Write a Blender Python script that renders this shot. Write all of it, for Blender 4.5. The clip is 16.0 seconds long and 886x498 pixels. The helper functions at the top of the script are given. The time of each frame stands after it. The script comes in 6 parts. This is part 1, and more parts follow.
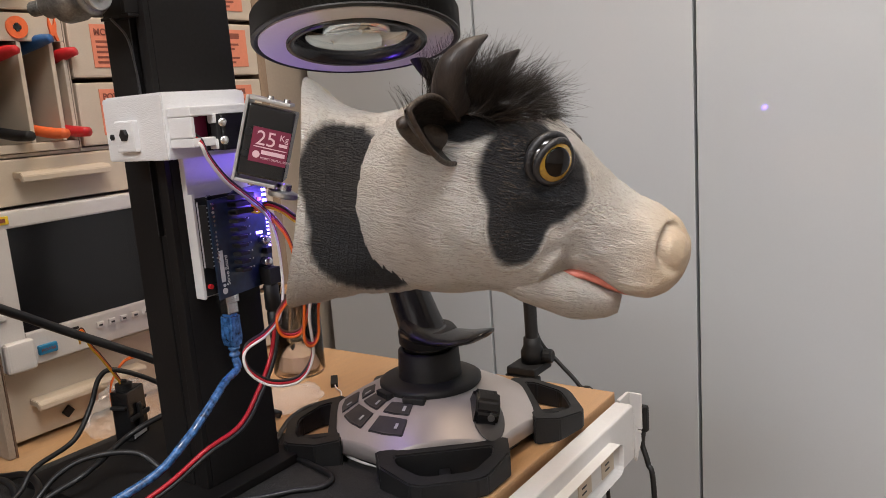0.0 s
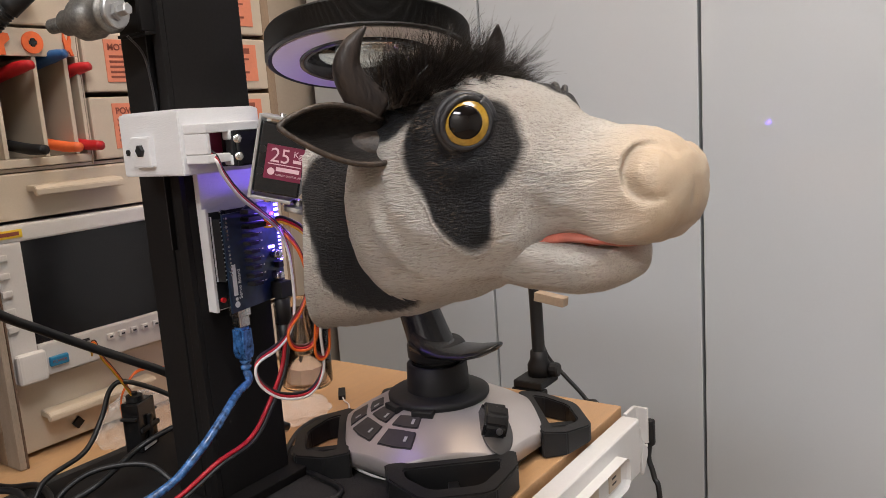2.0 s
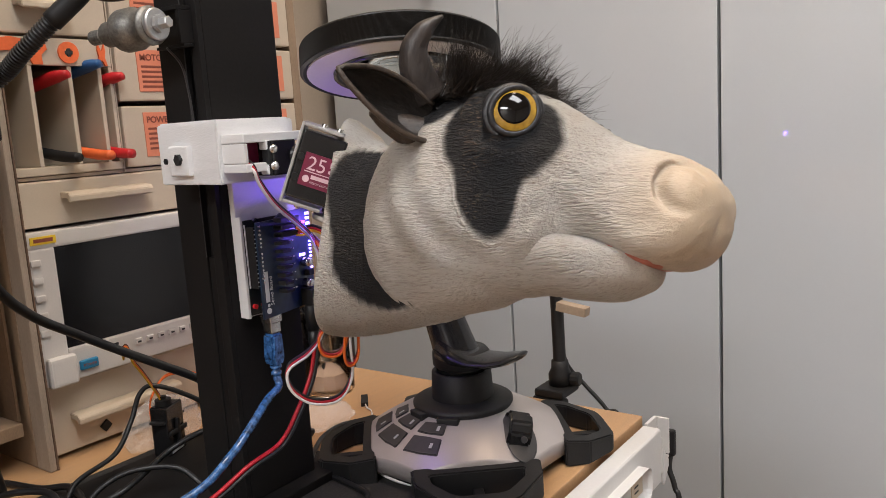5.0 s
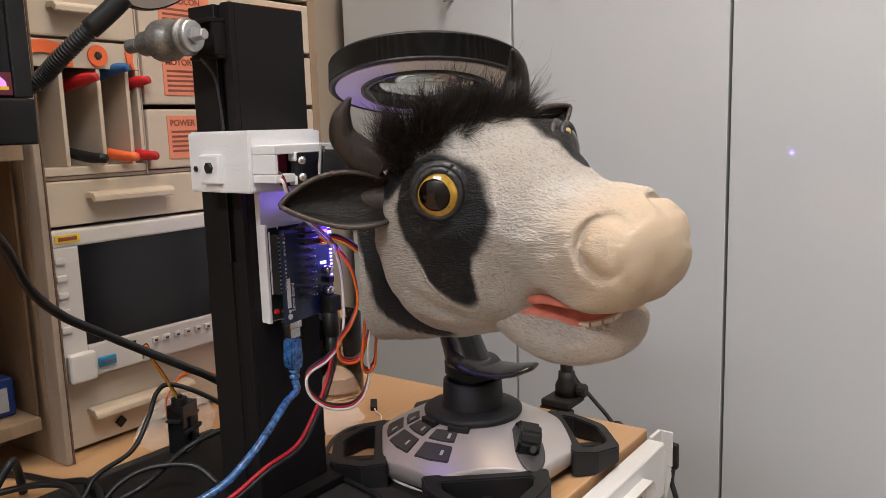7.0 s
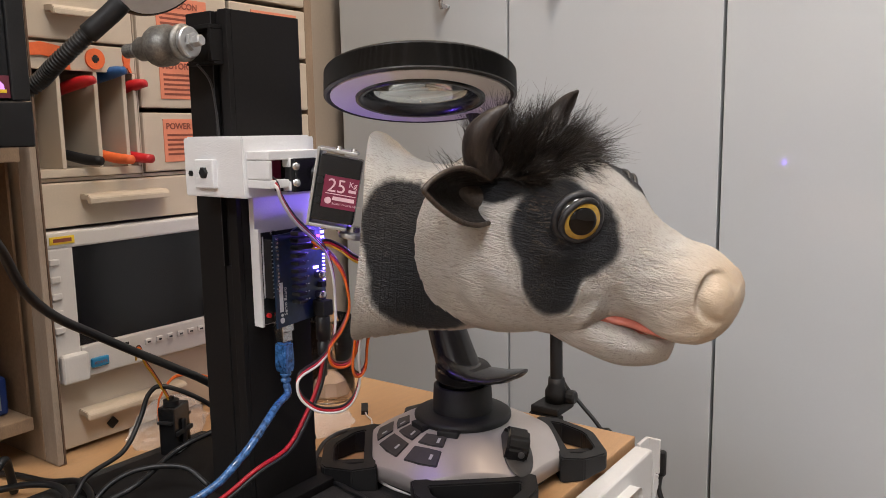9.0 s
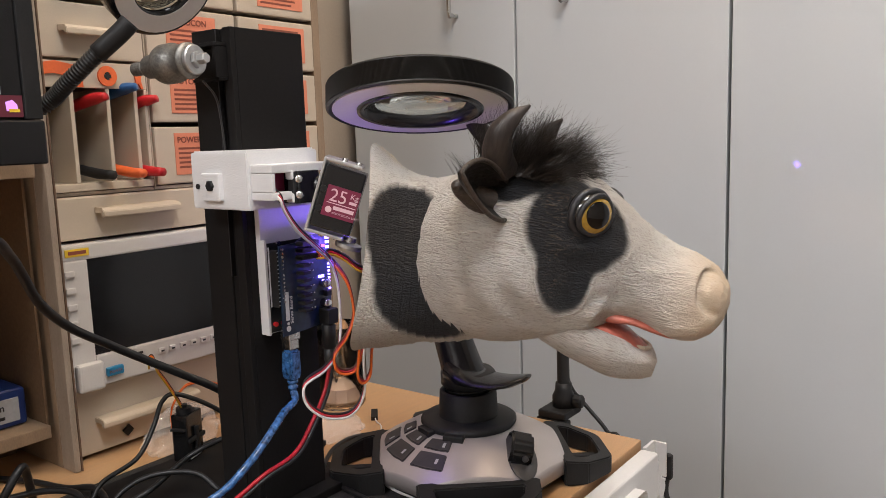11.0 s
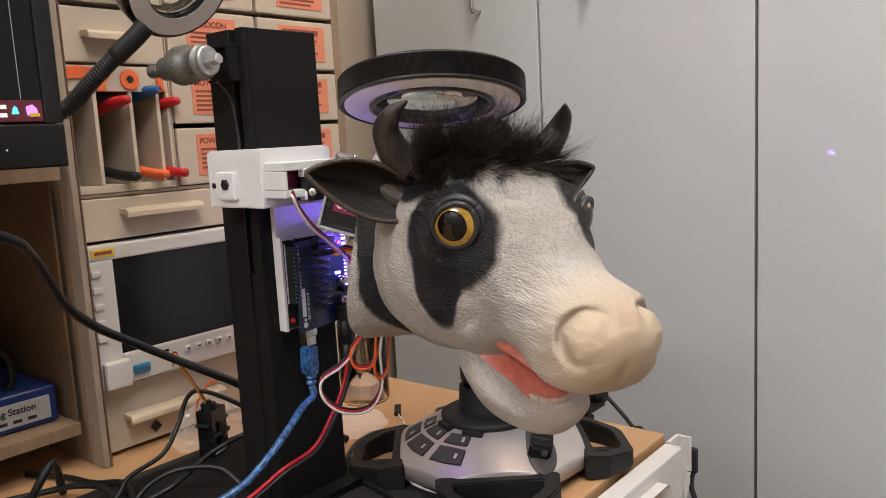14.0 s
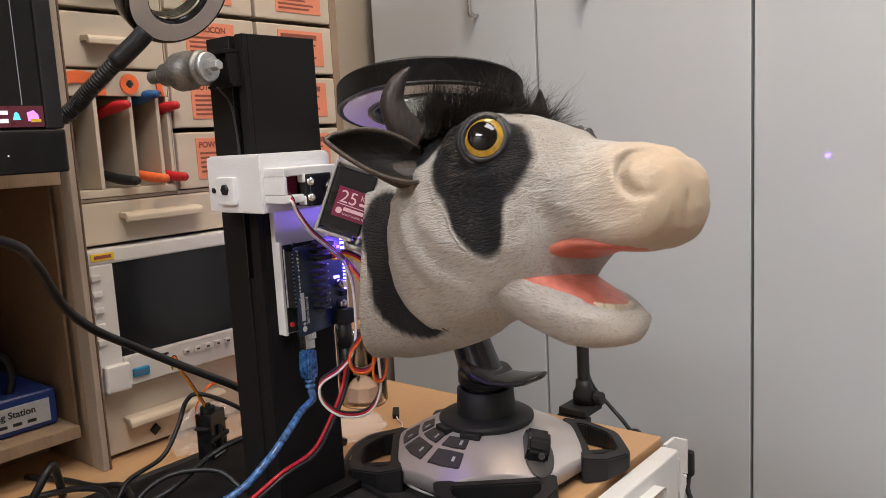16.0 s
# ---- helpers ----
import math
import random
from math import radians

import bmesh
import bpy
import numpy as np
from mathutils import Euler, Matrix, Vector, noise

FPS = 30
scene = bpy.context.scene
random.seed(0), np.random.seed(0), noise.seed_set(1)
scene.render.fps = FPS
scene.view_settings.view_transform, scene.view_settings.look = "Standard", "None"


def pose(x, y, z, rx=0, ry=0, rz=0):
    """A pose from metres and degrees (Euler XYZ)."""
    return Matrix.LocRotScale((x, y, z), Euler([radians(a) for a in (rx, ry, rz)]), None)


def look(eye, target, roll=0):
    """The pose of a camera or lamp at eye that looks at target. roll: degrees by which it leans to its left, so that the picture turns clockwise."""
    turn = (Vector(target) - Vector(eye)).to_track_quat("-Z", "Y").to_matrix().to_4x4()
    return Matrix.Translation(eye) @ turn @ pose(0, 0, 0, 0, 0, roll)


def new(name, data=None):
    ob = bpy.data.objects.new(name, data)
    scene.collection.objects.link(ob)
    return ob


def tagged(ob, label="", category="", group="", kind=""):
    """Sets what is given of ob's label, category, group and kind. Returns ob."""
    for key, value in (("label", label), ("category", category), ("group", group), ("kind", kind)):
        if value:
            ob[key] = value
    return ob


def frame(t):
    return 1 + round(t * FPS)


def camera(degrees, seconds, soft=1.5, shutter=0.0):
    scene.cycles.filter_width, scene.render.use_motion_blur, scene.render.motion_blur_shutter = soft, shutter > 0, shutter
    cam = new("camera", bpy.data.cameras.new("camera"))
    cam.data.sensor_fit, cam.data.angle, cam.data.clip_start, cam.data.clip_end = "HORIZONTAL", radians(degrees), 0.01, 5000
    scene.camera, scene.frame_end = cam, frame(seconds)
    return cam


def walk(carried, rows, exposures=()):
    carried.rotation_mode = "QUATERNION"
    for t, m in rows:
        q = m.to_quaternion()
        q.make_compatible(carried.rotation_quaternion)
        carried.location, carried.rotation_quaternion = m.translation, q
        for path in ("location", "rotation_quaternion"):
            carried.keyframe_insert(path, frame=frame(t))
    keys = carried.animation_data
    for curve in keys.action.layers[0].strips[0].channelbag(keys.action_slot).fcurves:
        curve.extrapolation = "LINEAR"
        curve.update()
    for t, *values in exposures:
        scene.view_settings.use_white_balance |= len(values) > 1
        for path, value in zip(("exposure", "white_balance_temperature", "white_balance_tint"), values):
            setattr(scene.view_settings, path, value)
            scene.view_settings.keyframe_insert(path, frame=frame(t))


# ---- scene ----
cam = camera(58.58, 16.0, soft=0.65, shutter=0.4)
PATH = [  # seconds, eye, yaw, pitch, lean to the right
    (0.0, 0.2758, -0.6487, 0.2723, 35.15, -10.44, 4.28),
    (0.5, 0.2765, -0.6486, 0.2754, 35.20, -10.35, 4.30),
    (1.0, 0.2773, -0.6475, 0.2751, 35.15, -10.13, 4.27),
    (1.5, 0.2764, -0.6535, 0.2758, 35.40, -10.08, 4.27),
    (2.0, 0.2748, -0.6562, 0.2769, 35.27, -9.67, 4.05),
    (2.5, 0.2718, -0.6542, 0.2749, 35.19, -9.42, 3.82),
    (3.0, 0.2683, -0.6579, 0.2741, 35.40, -9.35, 3.72),
    (3.5, 0.2679, -0.6640, 0.2756, 35.87, -9.45, 3.76),
    (4.0, 0.2659, -0.6747, 0.2733, 35.90, -9.48, 3.69),
    (4.5, 0.2698, -0.6697, 0.2758, 35.97, -9.20, 3.81),
    (7.0, 0.2669, -0.6906, 0.2903, 35.94, -8.82, 1.73),
    (7.5, 0.2676, -0.6923, 0.2908, 35.86, -8.81, 1.34),
    (8.0, 0.2690, -0.6910, 0.2918, 35.75, -8.78, 1.13),
    (8.5, 0.2710, -0.6911, 0.2963, 35.68, -8.77, 0.98),
    (9.0, 0.2727, -0.6944, 0.2929, 35.55, -8.51, 0.92),
    (11.5, 0.2918, -0.6961, 0.2965, 37.23, -7.98, 2.09),
    (12.0, 0.2912, -0.6920, 0.2963, 37.52, -7.95, 2.25),
    (12.5, 0.2963, -0.6915, 0.2943, 38.33, -8.04, 2.44),
    (13.0, 0.3013, -0.6886, 0.2930, 38.96, -8.11, 2.73),
    (13.5, 0.3048, -0.6867, 0.2948, 39.41, -8.15, 2.93),
    (14.0, 0.3036, -0.6871, 0.2939, 39.54, -8.17, 3.08),
    (14.5, 0.3044, -0.6870, 0.2955, 39.54, -8.08, 3.07),
    (15.0, 0.3040, -0.6895, 0.2961, 39.61, -8.15, 3.02),
    (15.5, 0.3037, -0.6900, 0.2954, 39.54, -8.12, 3.07),
    (16.0, 0.3061, -0.6904, 0.2970, 39.37, -8.08, 3.03),
]


def eye_pose(x, y, z, yaw, pitch, lean):
    return pose(x, y, z, 90, 0, yaw) @ pose(0, 0, 0, pitch) @ pose(0, 0, 0, 0, 0, -lean)


walk(cam, [(t, eye_pose(*row)) for t, *row in PATH], exposures=((0.0, 0.09, 6150, 10), (16.0, 0.09, 6150, 10)))

HEAD = [  # seconds, pivot, heading, pitch up, roll, opening of the jaw
    (0.0, -0.0488, -0.2755, 0.2555, -70.6, -16.3, -1.7, 0),
    (0.5, -0.0532, -0.2689, 0.2477, -66.4, -7.8, 1.3, 5),
    (1.0, -0.0496, -0.2701, 0.2545, -77.2, -4.5, 16.0, 3),
    (1.5, -0.0481, -0.2756, 0.2507, -96.8, -4.1, 8.2, 0),
    (2.0, -0.0485, -0.2759, 0.2436, -100.2, 5.4, 1.9, 1),
    (2.5, -0.0484, -0.2848, 0.2538, -118.7, -13.4, 7.6, 3),
    (3.0, -0.0483, -0.2888, 0.2522, -123.2, 0.5, -4.2, 6),
    (3.5, -0.0505, -0.2902, 0.2527, -134.9, -6.4, 0.7, 14),
    (4.0, -0.0495, -0.2843, 0.2378, -94.7, 15.0, -8.0, -1),
    (4.5, -0.0480, -0.2815, 0.2442, -95.2, 3.6, -22.8, -4),
    (7.0, -0.0496, -0.2839, 0.2443, -118.7, 3.0, 14.7, 8),
    (7.5, -0.0468, -0.2874, 0.2466, -116.7, 10.0, -8.3, 19),
    (8.0, -0.0461, -0.2871, 0.2568, -118.9, -6.0, -7.8, 1),
    (8.5, -0.0428, -0.2789, 0.2559, -96.2, -15.7, 19.4, 0),
    (9.0, -0.0470, -0.2722, 0.2566, -84.3, -11.8, 6.3, 2),
    (11.5, -0.0492, -0.2770, 0.2519, -72.8, -10.9, -4.0, 9),
    (12.0, -0.0476, -0.2762, 0.2608, -85.8, -17.4, 10.1, 1),
    (12.5, -0.0474, -0.2850, 0.2580, -115.3, -12.7, -3.1, 14),
    (13.0, -0.0454, -0.2809, 0.2626, -118.4, -16.7, -11.6, 8),
    (13.5, -0.0460, -0.2820, 0.2581, -115.2, -16.7, -0.5, 11),
    (14.0, -0.0468, -0.2816, 0.2564, -115.7, -12.4, -2.9, 14),
    (14.5, -0.0459, -0.2885, 0.2671, -134.3, -16.2, -12.8, 13),
    (15.0, -0.0424, -0.2818, 0.2542, -119.0, -31.1, 11.0, 2),
    (15.5, -0.0508, -0.2781, 0.2482, -115.7, -0.7, 3.4, 17),
    (16.0, -0.0495, -0.2828, 0.2404, -103.8, 14.6, -8.2, 20),
]

# ---- light ----
world = bpy.data.worlds.new("room_world")
scene.world = world
world.use_nodes = True
world.node_tree.nodes["Background"].inputs[0].default_value = (0.9, 0.93, 1.0, 1)
world.node_tree.nodes["Background"].inputs[1].default_value = 0.02
scene.view_settings.exposure = 0.0


def area_lamp(name, eye, target, sx, sy, watts, colour):
    data = bpy.data.lights.new(name, "AREA")
    data.shape, data.size, data.size_y, data.energy, data.color = "RECTANGLE", sx, sy, watts, colour
    ob = new(name, data)
    ob.matrix_world = look(eye, target)
    return ob


area_lamp("ceiling_panel_light", (0.75, -0.75, 1.70), (0.75, -0.75, 0), 0.9, 0.5, 17, (1.0, 0.97, 0.95))
# added fill behind the camera, out of view, brightens faces turned towards it
area_lamp("rear_fill_light", (0.2, -2.45, 1.70), (0.2, -2.45, 0), 0.9, 0.5, 34, (1.0, 0.97, 0.95))
area_lamp("warm_ceiling_light", (0.05, -0.12, 1.70), (-0.10, -0.16, 0), 0.28, 0.28, 9.5, (1.0, 0.76, 0.52))
led_glow = bpy.data.lights.new("board_led_light", "POINT")
led_glow.energy, led_glow.color, led_glow.shadow_soft_size = 0.11, (0.20, 0.09, 1.0), 0.006
new("board_led_light", led_glow).location = (-0.135, -0.247, 0.212)


# ---- materials ----
def mat(name, colour, rough=0.5, metal=0.0, vary=0.12, scale=30.0, bump=0.0, bscale=300.0, coat=0.0, colour2=None, stretch=(1, 1, 1), emit=None, power=0.0, spec=0.5, rough_vary=0.1, coat_rough=0.12):
    m = bpy.data.materials.new(name)
    m.use_nodes = True
    nt = m.node_tree
    n, l = nt.nodes, nt.links
    b = n["Principled BSDF"]
    b.inputs["Roughness"].default_value, b.inputs["Metallic"].default_value = rough, metal
    b.inputs["Coat Weight"].default_value, b.inputs["Coat Roughness"].default_value = coat, coat_rough
    b.inputs["Specular IOR Level"].default_value = spec
    tc = n.new("ShaderNodeTexCoord")
    mp = n.new("ShaderNodeMapping")
    mp.inputs["Scale"].default_value = stretch
    l.new(tc.outputs["Object"], mp.inputs["Vector"])
    n1 = n.new("ShaderNodeTexNoise")
    n1.inputs["Scale"].default_value, n1.inputs["Detail"].default_value = scale, 6
    l.new(mp.outputs[0], n1.inputs["Vector"])
    n2 = n.new("ShaderNodeTexNoise")
    n2.inputs["Scale"].default_value, n2.inputs["Detail"].default_value = bscale, 4
    l.new(mp.outputs[0], n2.inputs["Vector"])
    ad = n.new("ShaderNodeMath")
    ad.operation = "ADD"
    l.new(n1.outputs["Fac"], ad.inputs[0])
    l.new(n2.outputs["Fac"], ad.inputs[1])
    rp = n.new("ShaderNodeMapRange")
    rp.inputs["From Min"].default_value, rp.inputs["From Max"].default_value = 0.6, 1.4
    l.new(ad.outputs[0], rp.inputs["Value"])
    mx = n.new("ShaderNodeMix")
    mx.data_type = "RGBA"
    c2 = colour2 or tuple(c * (1 - vary * 1.6) for c in colour)
    mx.inputs["A"].default_value = (*c2, 1)
    mx.inputs["B"].default_value = (*[min(1, c * (1 + vary * 0.6)) for c in colour], 1)
    l.new(rp.outputs["Result"], mx.inputs["Factor"])
    l.new(mx.outputs["Result"], b.inputs["Base Color"])
    rr = n.new("ShaderNodeMapRange")
    rr.inputs["To Min"].default_value, rr.inputs["To Max"].default_value = max(0.02, rough - rough_vary), min(1, rough + rough_vary)
    l.new(n1.outputs["Fac"], rr.inputs["Value"])
    l.new(rr.outputs["Result"], b.inputs["Roughness"])
    if bump:
        bp = n.new("ShaderNodeBump")
        bp.inputs["Strength"].default_value, bp.inputs["Distance"].default_value = bump, 0.001
        l.new(n2.outputs["Fac"], bp.inputs["Height"])
        l.new(bp.outputs[0], b.inputs["Normal"])
    if emit:
        b.inputs["Emission Color"].default_value, b.inputs["Emission Strength"].default_value = (*emit, 1), power
    return m


M = dict(
    wood=mat("desk_laminate", (0.50, 0.30, 0.15), 0.42, vary=0.12, scale=22, stretch=(8, 1, 1), bump=0.1, bscale=260),
    plywood=mat("plywood_face", (0.30, 0.21, 0.135), 0.6, vary=0.2, scale=16, stretch=(6, 6, 1), bump=0.15),
    plyedge=mat("plywood_edge", (0.15, 0.09, 0.055), 0.7, vary=0.3, scale=60, stretch=(1, 1, 4), bump=0.3),
    plystrip=mat("pale_edge_strip", (0.36, 0.29, 0.225), 0.6, vary=0.18, scale=20, stretch=(6, 6, 1), bump=0.1),
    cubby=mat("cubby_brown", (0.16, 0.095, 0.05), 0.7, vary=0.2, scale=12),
    white_print=mat("white_printed_plastic", (0.70, 0.64, 0.56), 0.5, vary=0.05, scale=20, bump=0.18, bscale=700, stretch=(1, 1, 3)),
    ivory=mat("ivory_drawer_plastic", (0.56, 0.47, 0.36), 0.5, vary=0.06, scale=14, bump=0.15, bscale=500, stretch=(1, 1, 4)),
    scope_white=mat("scope_white_plastic", (0.62, 0.59, 0.56), 0.4, vary=0.04, scale=20, bump=0.06, bscale=600),
    bracket=mat("bright_white_print", (0.68, 0.68, 0.69), 0.45, vary=0.04, scale=25, bump=0.3, bscale=500, stretch=(1, 1, 5)),
    power_white=mat("power_strip_white", (0.66, 0.65, 0.64), 0.35, vary=0.03, scale=20),
    gloss_white=mat("wardrobe_gloss_white", (0.515, 0.55, 0.585), 0.30, vary=0.012, scale=2, coat=0.6, coat_rough=0.03, rough_vary=0.03),
    black=mat("matte_black_plastic", (0.012, 0.012, 0.013), 0.55, spec=0.35, vary=0.25, scale=40, bump=0.1, bscale=900),
    black_ex=mat("black_column_plastic", (0.0105, 0.0095, 0.0095), 0.62, spec=0.16, vary=0.2, scale=12, bump=0.05, bscale=400),
    black_gloss=mat("black_gloss_plastic", (0.010, 0.010, 0.011), 0.22, vary=0.2, scale=30),
    rubber=mat("black_cable_rubber", (0.010, 0.010, 0.011), 0.45, vary=0.2, scale=100),
    ringblack=mat("ribbed_black_plastic", (0.016, 0.015, 0.014), 0.45, vary=0.2, scale=60),
    screen=mat("dark_screen_glass", (0.006, 0.006, 0.007), 0.18, vary=0.1, scale=5, rough_vary=0.03),
    diffuser=mat("ring_diffuser", (0.72, 0.68, 0.66), 0.4, vary=0.03, scale=10),
    silver=mat("silver_base_plastic", (0.43, 0.40, 0.395), 0.36, metal=0.4, vary=0.05, scale=60, bump=0.04, bscale=1500),
    keygrey=mat("dark_grey_keys", (0.035, 0.034, 0.036), 0.45, vary=0.15, scale=80),
    metal=mat("worn_cast_metal", (0.25, 0.245, 0.23), 0.5, metal=0.8, vary=0.35, scale=90, bump=0.25, bscale=500),
    steel=mat("bright_steel", (0.62, 0.62, 0.62), 0.25, metal=1.0, vary=0.1, scale=60),
    alu=mat("servo_bracket_aluminium", (0.50, 0.50, 0.50), 0.4, metal=0.85, vary=0.12, scale=70, bump=0.08),
    orange=mat("orange_print", (0.85, 0.16, 0.04), 0.5, vary=0.08, scale=40, bump=0.1),
    orange_label=mat("orange_label_card", (0.74, 0.25, 0.14), 0.6, vary=0.06, scale=30),
    ink=mat("dark_ink", (0.26, 0.07, 0.04), 0.6),
    red=mat("red_grip", (0.55, 0.015, 0.02), 0.4, vary=0.1, scale=50),
    redwire=mat("red_wire", (0.42, 0.008, 0.02), 0.4, vary=0.08, scale=50),
    orangewire=mat("orange_wire", (0.75, 0.14, 0.01), 0.4),
    brownwire=mat("brown_wire", (0.08, 0.03, 0.015), 0.45),
    yellowwire=mat("yellow_wire", (0.70, 0.40, 0.02), 0.4),
    whitewire=mat("white_wire", (0.75, 0.73, 0.72), 0.4),
    blue_grip=mat("blue_grip", (0.02, 0.10, 0.28), 0.4, vary=0.1, scale=50),
    blue_usb=mat("blue_translucent_cable", (0.045, 0.140, 0.36), 0.25, vary=0.6, scale=150, coat=0.5),
    pcb=mat("blue_circuit_board", (0.008, 0.022, 0.055), 0.35, vary=0.3, scale=120, coat=0.3),
    pcb_black=mat("black_circuit_board", (0.010, 0.012, 0.014), 0.4, vary=0.2, scale=90),
    silk=mat("silkscreen_white", (0.62, 0.64, 0.68), 0.6),
    gold=mat("gold_contact", (0.72, 0.50, 0.18), 0.3, metal=1.0),
    maroon=mat("maroon_servo_label", (0.17, 0.012, 0.045), 0.32, vary=0.06, scale=40, coat=0.4),
    pinktext=mat("servo_label_print", (0.72, 0.50, 0.55), 0.5),
    led_blue=mat("blue_led", (0.1, 0.08, 0.9), 0.3, emit=(0.22, 0.15, 1.0), power=9.0),
    led_red=mat("magenta_led", (0.9, 0.05, 0.5), 0.3, emit=(1.0, 0.08, 0.55), power=4.0),
    led_amber=mat("amber_led", (1, 0.4, 0.1), 0.3, emit=(1.0, 0.42, 0.10), power=7.0),
    soldblue=mat("blue_station_case", (0.012, 0.035, 0.17), 0.4, vary=0.1, scale=30),
    plate=mat("grey_name_plate", (0.45, 0.46, 0.48), 0.4),
    textblack=mat("black_print", (0.015, 0.015, 0.015), 0.5),
    yellow=mat("yellow_label", (0.80, 0.55, 0.03), 0.5),
    scope_blue=mat("blue_power_key", (0.02, 0.20, 0.38), 0.4),
    beige=mat("beige_wall_paint", (0.50, 0.43, 0.35), 0.8, vary=0.05, scale=3, bump=0.1, bscale=200),
    roomwall=mat("white_wall_paint", (0.62, 0.59, 0.55), 0.85, vary=0.05, scale=2, bump=0.1, bscale=150),
    floor=mat("oak_floor", (0.28, 0.19, 0.12), 0.5, vary=0.2, scale=8, stretch=(1, 8, 1)),
    bag=mat("clear_plastic_bag", (0.72, 0.70, 0.68), 0.15, vary=0.05, scale=30, bump=0.5, bscale=90),
    mat_black=mat("gritty_black_mat", (0.02, 0.019, 0.018), 0.8, vary=0.5, scale=160, bump=0.6, bscale=800),
    horn=mat("dark_rubber_horn", (0.040, 0.030, 0.025), 0.46, colour2=(0.012, 0.010, 0.010), vary=0.35, scale=90, bump=0.55, bscale=420, stretch=(1, 1, 0.3)),
    ear_in=mat("dark_ear_skin", (0.020, 0.016, 0.013), 0.5, spec=0.35, colour2=(0.005, 0.004, 0.004), vary=0.5, scale=70, bump=1.0, bscale=420, stretch=(0.4, 1, 1)),
    ear_rim=mat("rubbed_ear_rim", (0.060, 0.042, 0.030), 0.45, colour2=(0.012, 0.010, 0.009), vary=0.4, scale=90, bump=0.8, bscale=400),
    hair=mat("black_fake_fur", (0.016, 0.011, 0.008), 0.34, vary=0.5, scale=120),
    iris=mat("amber_iris", (0.46, 0.27, 0.025), 0.2, vary=0.35, scale=220, coat=1.0),
    pupil=mat("glossy_black_pupil", (0.004, 0.003, 0.003), 0.06, vary=0.1, coat=0.0, spec=0.4, rough_vary=0.02),
    eyeball=mat("dark_eyeball", (0.010, 0.008, 0.007), 0.1, coat=1.0, rough_vary=0.02),
    mouth=mat("pink_mouth_skin", (0.56, 0.17, 0.12), 0.4, vary=0.2, scale=50, bump=0.3, bscale=200),
    teeth=mat("cream_teeth", (0.55, 0.46, 0.34), 0.35, vary=0.1, scale=80),
    tan_wood=mat("pale_wood_tab", (0.40, 0.30, 0.21), 0.6, vary=0.15, scale=40, stretch=(1, 5, 1)),
    emitter=mat("lamp_panel", (0.9, 0.9, 0.9), 0.5, emit=(1.0, 0.95, 0.88), power=6.0),
    emitter_warm=mat("warm_lamp_panel", (0.9, 0.8, 0.6), 0.5, emit=(1.0, 0.72, 0.45), power=8.0),
)


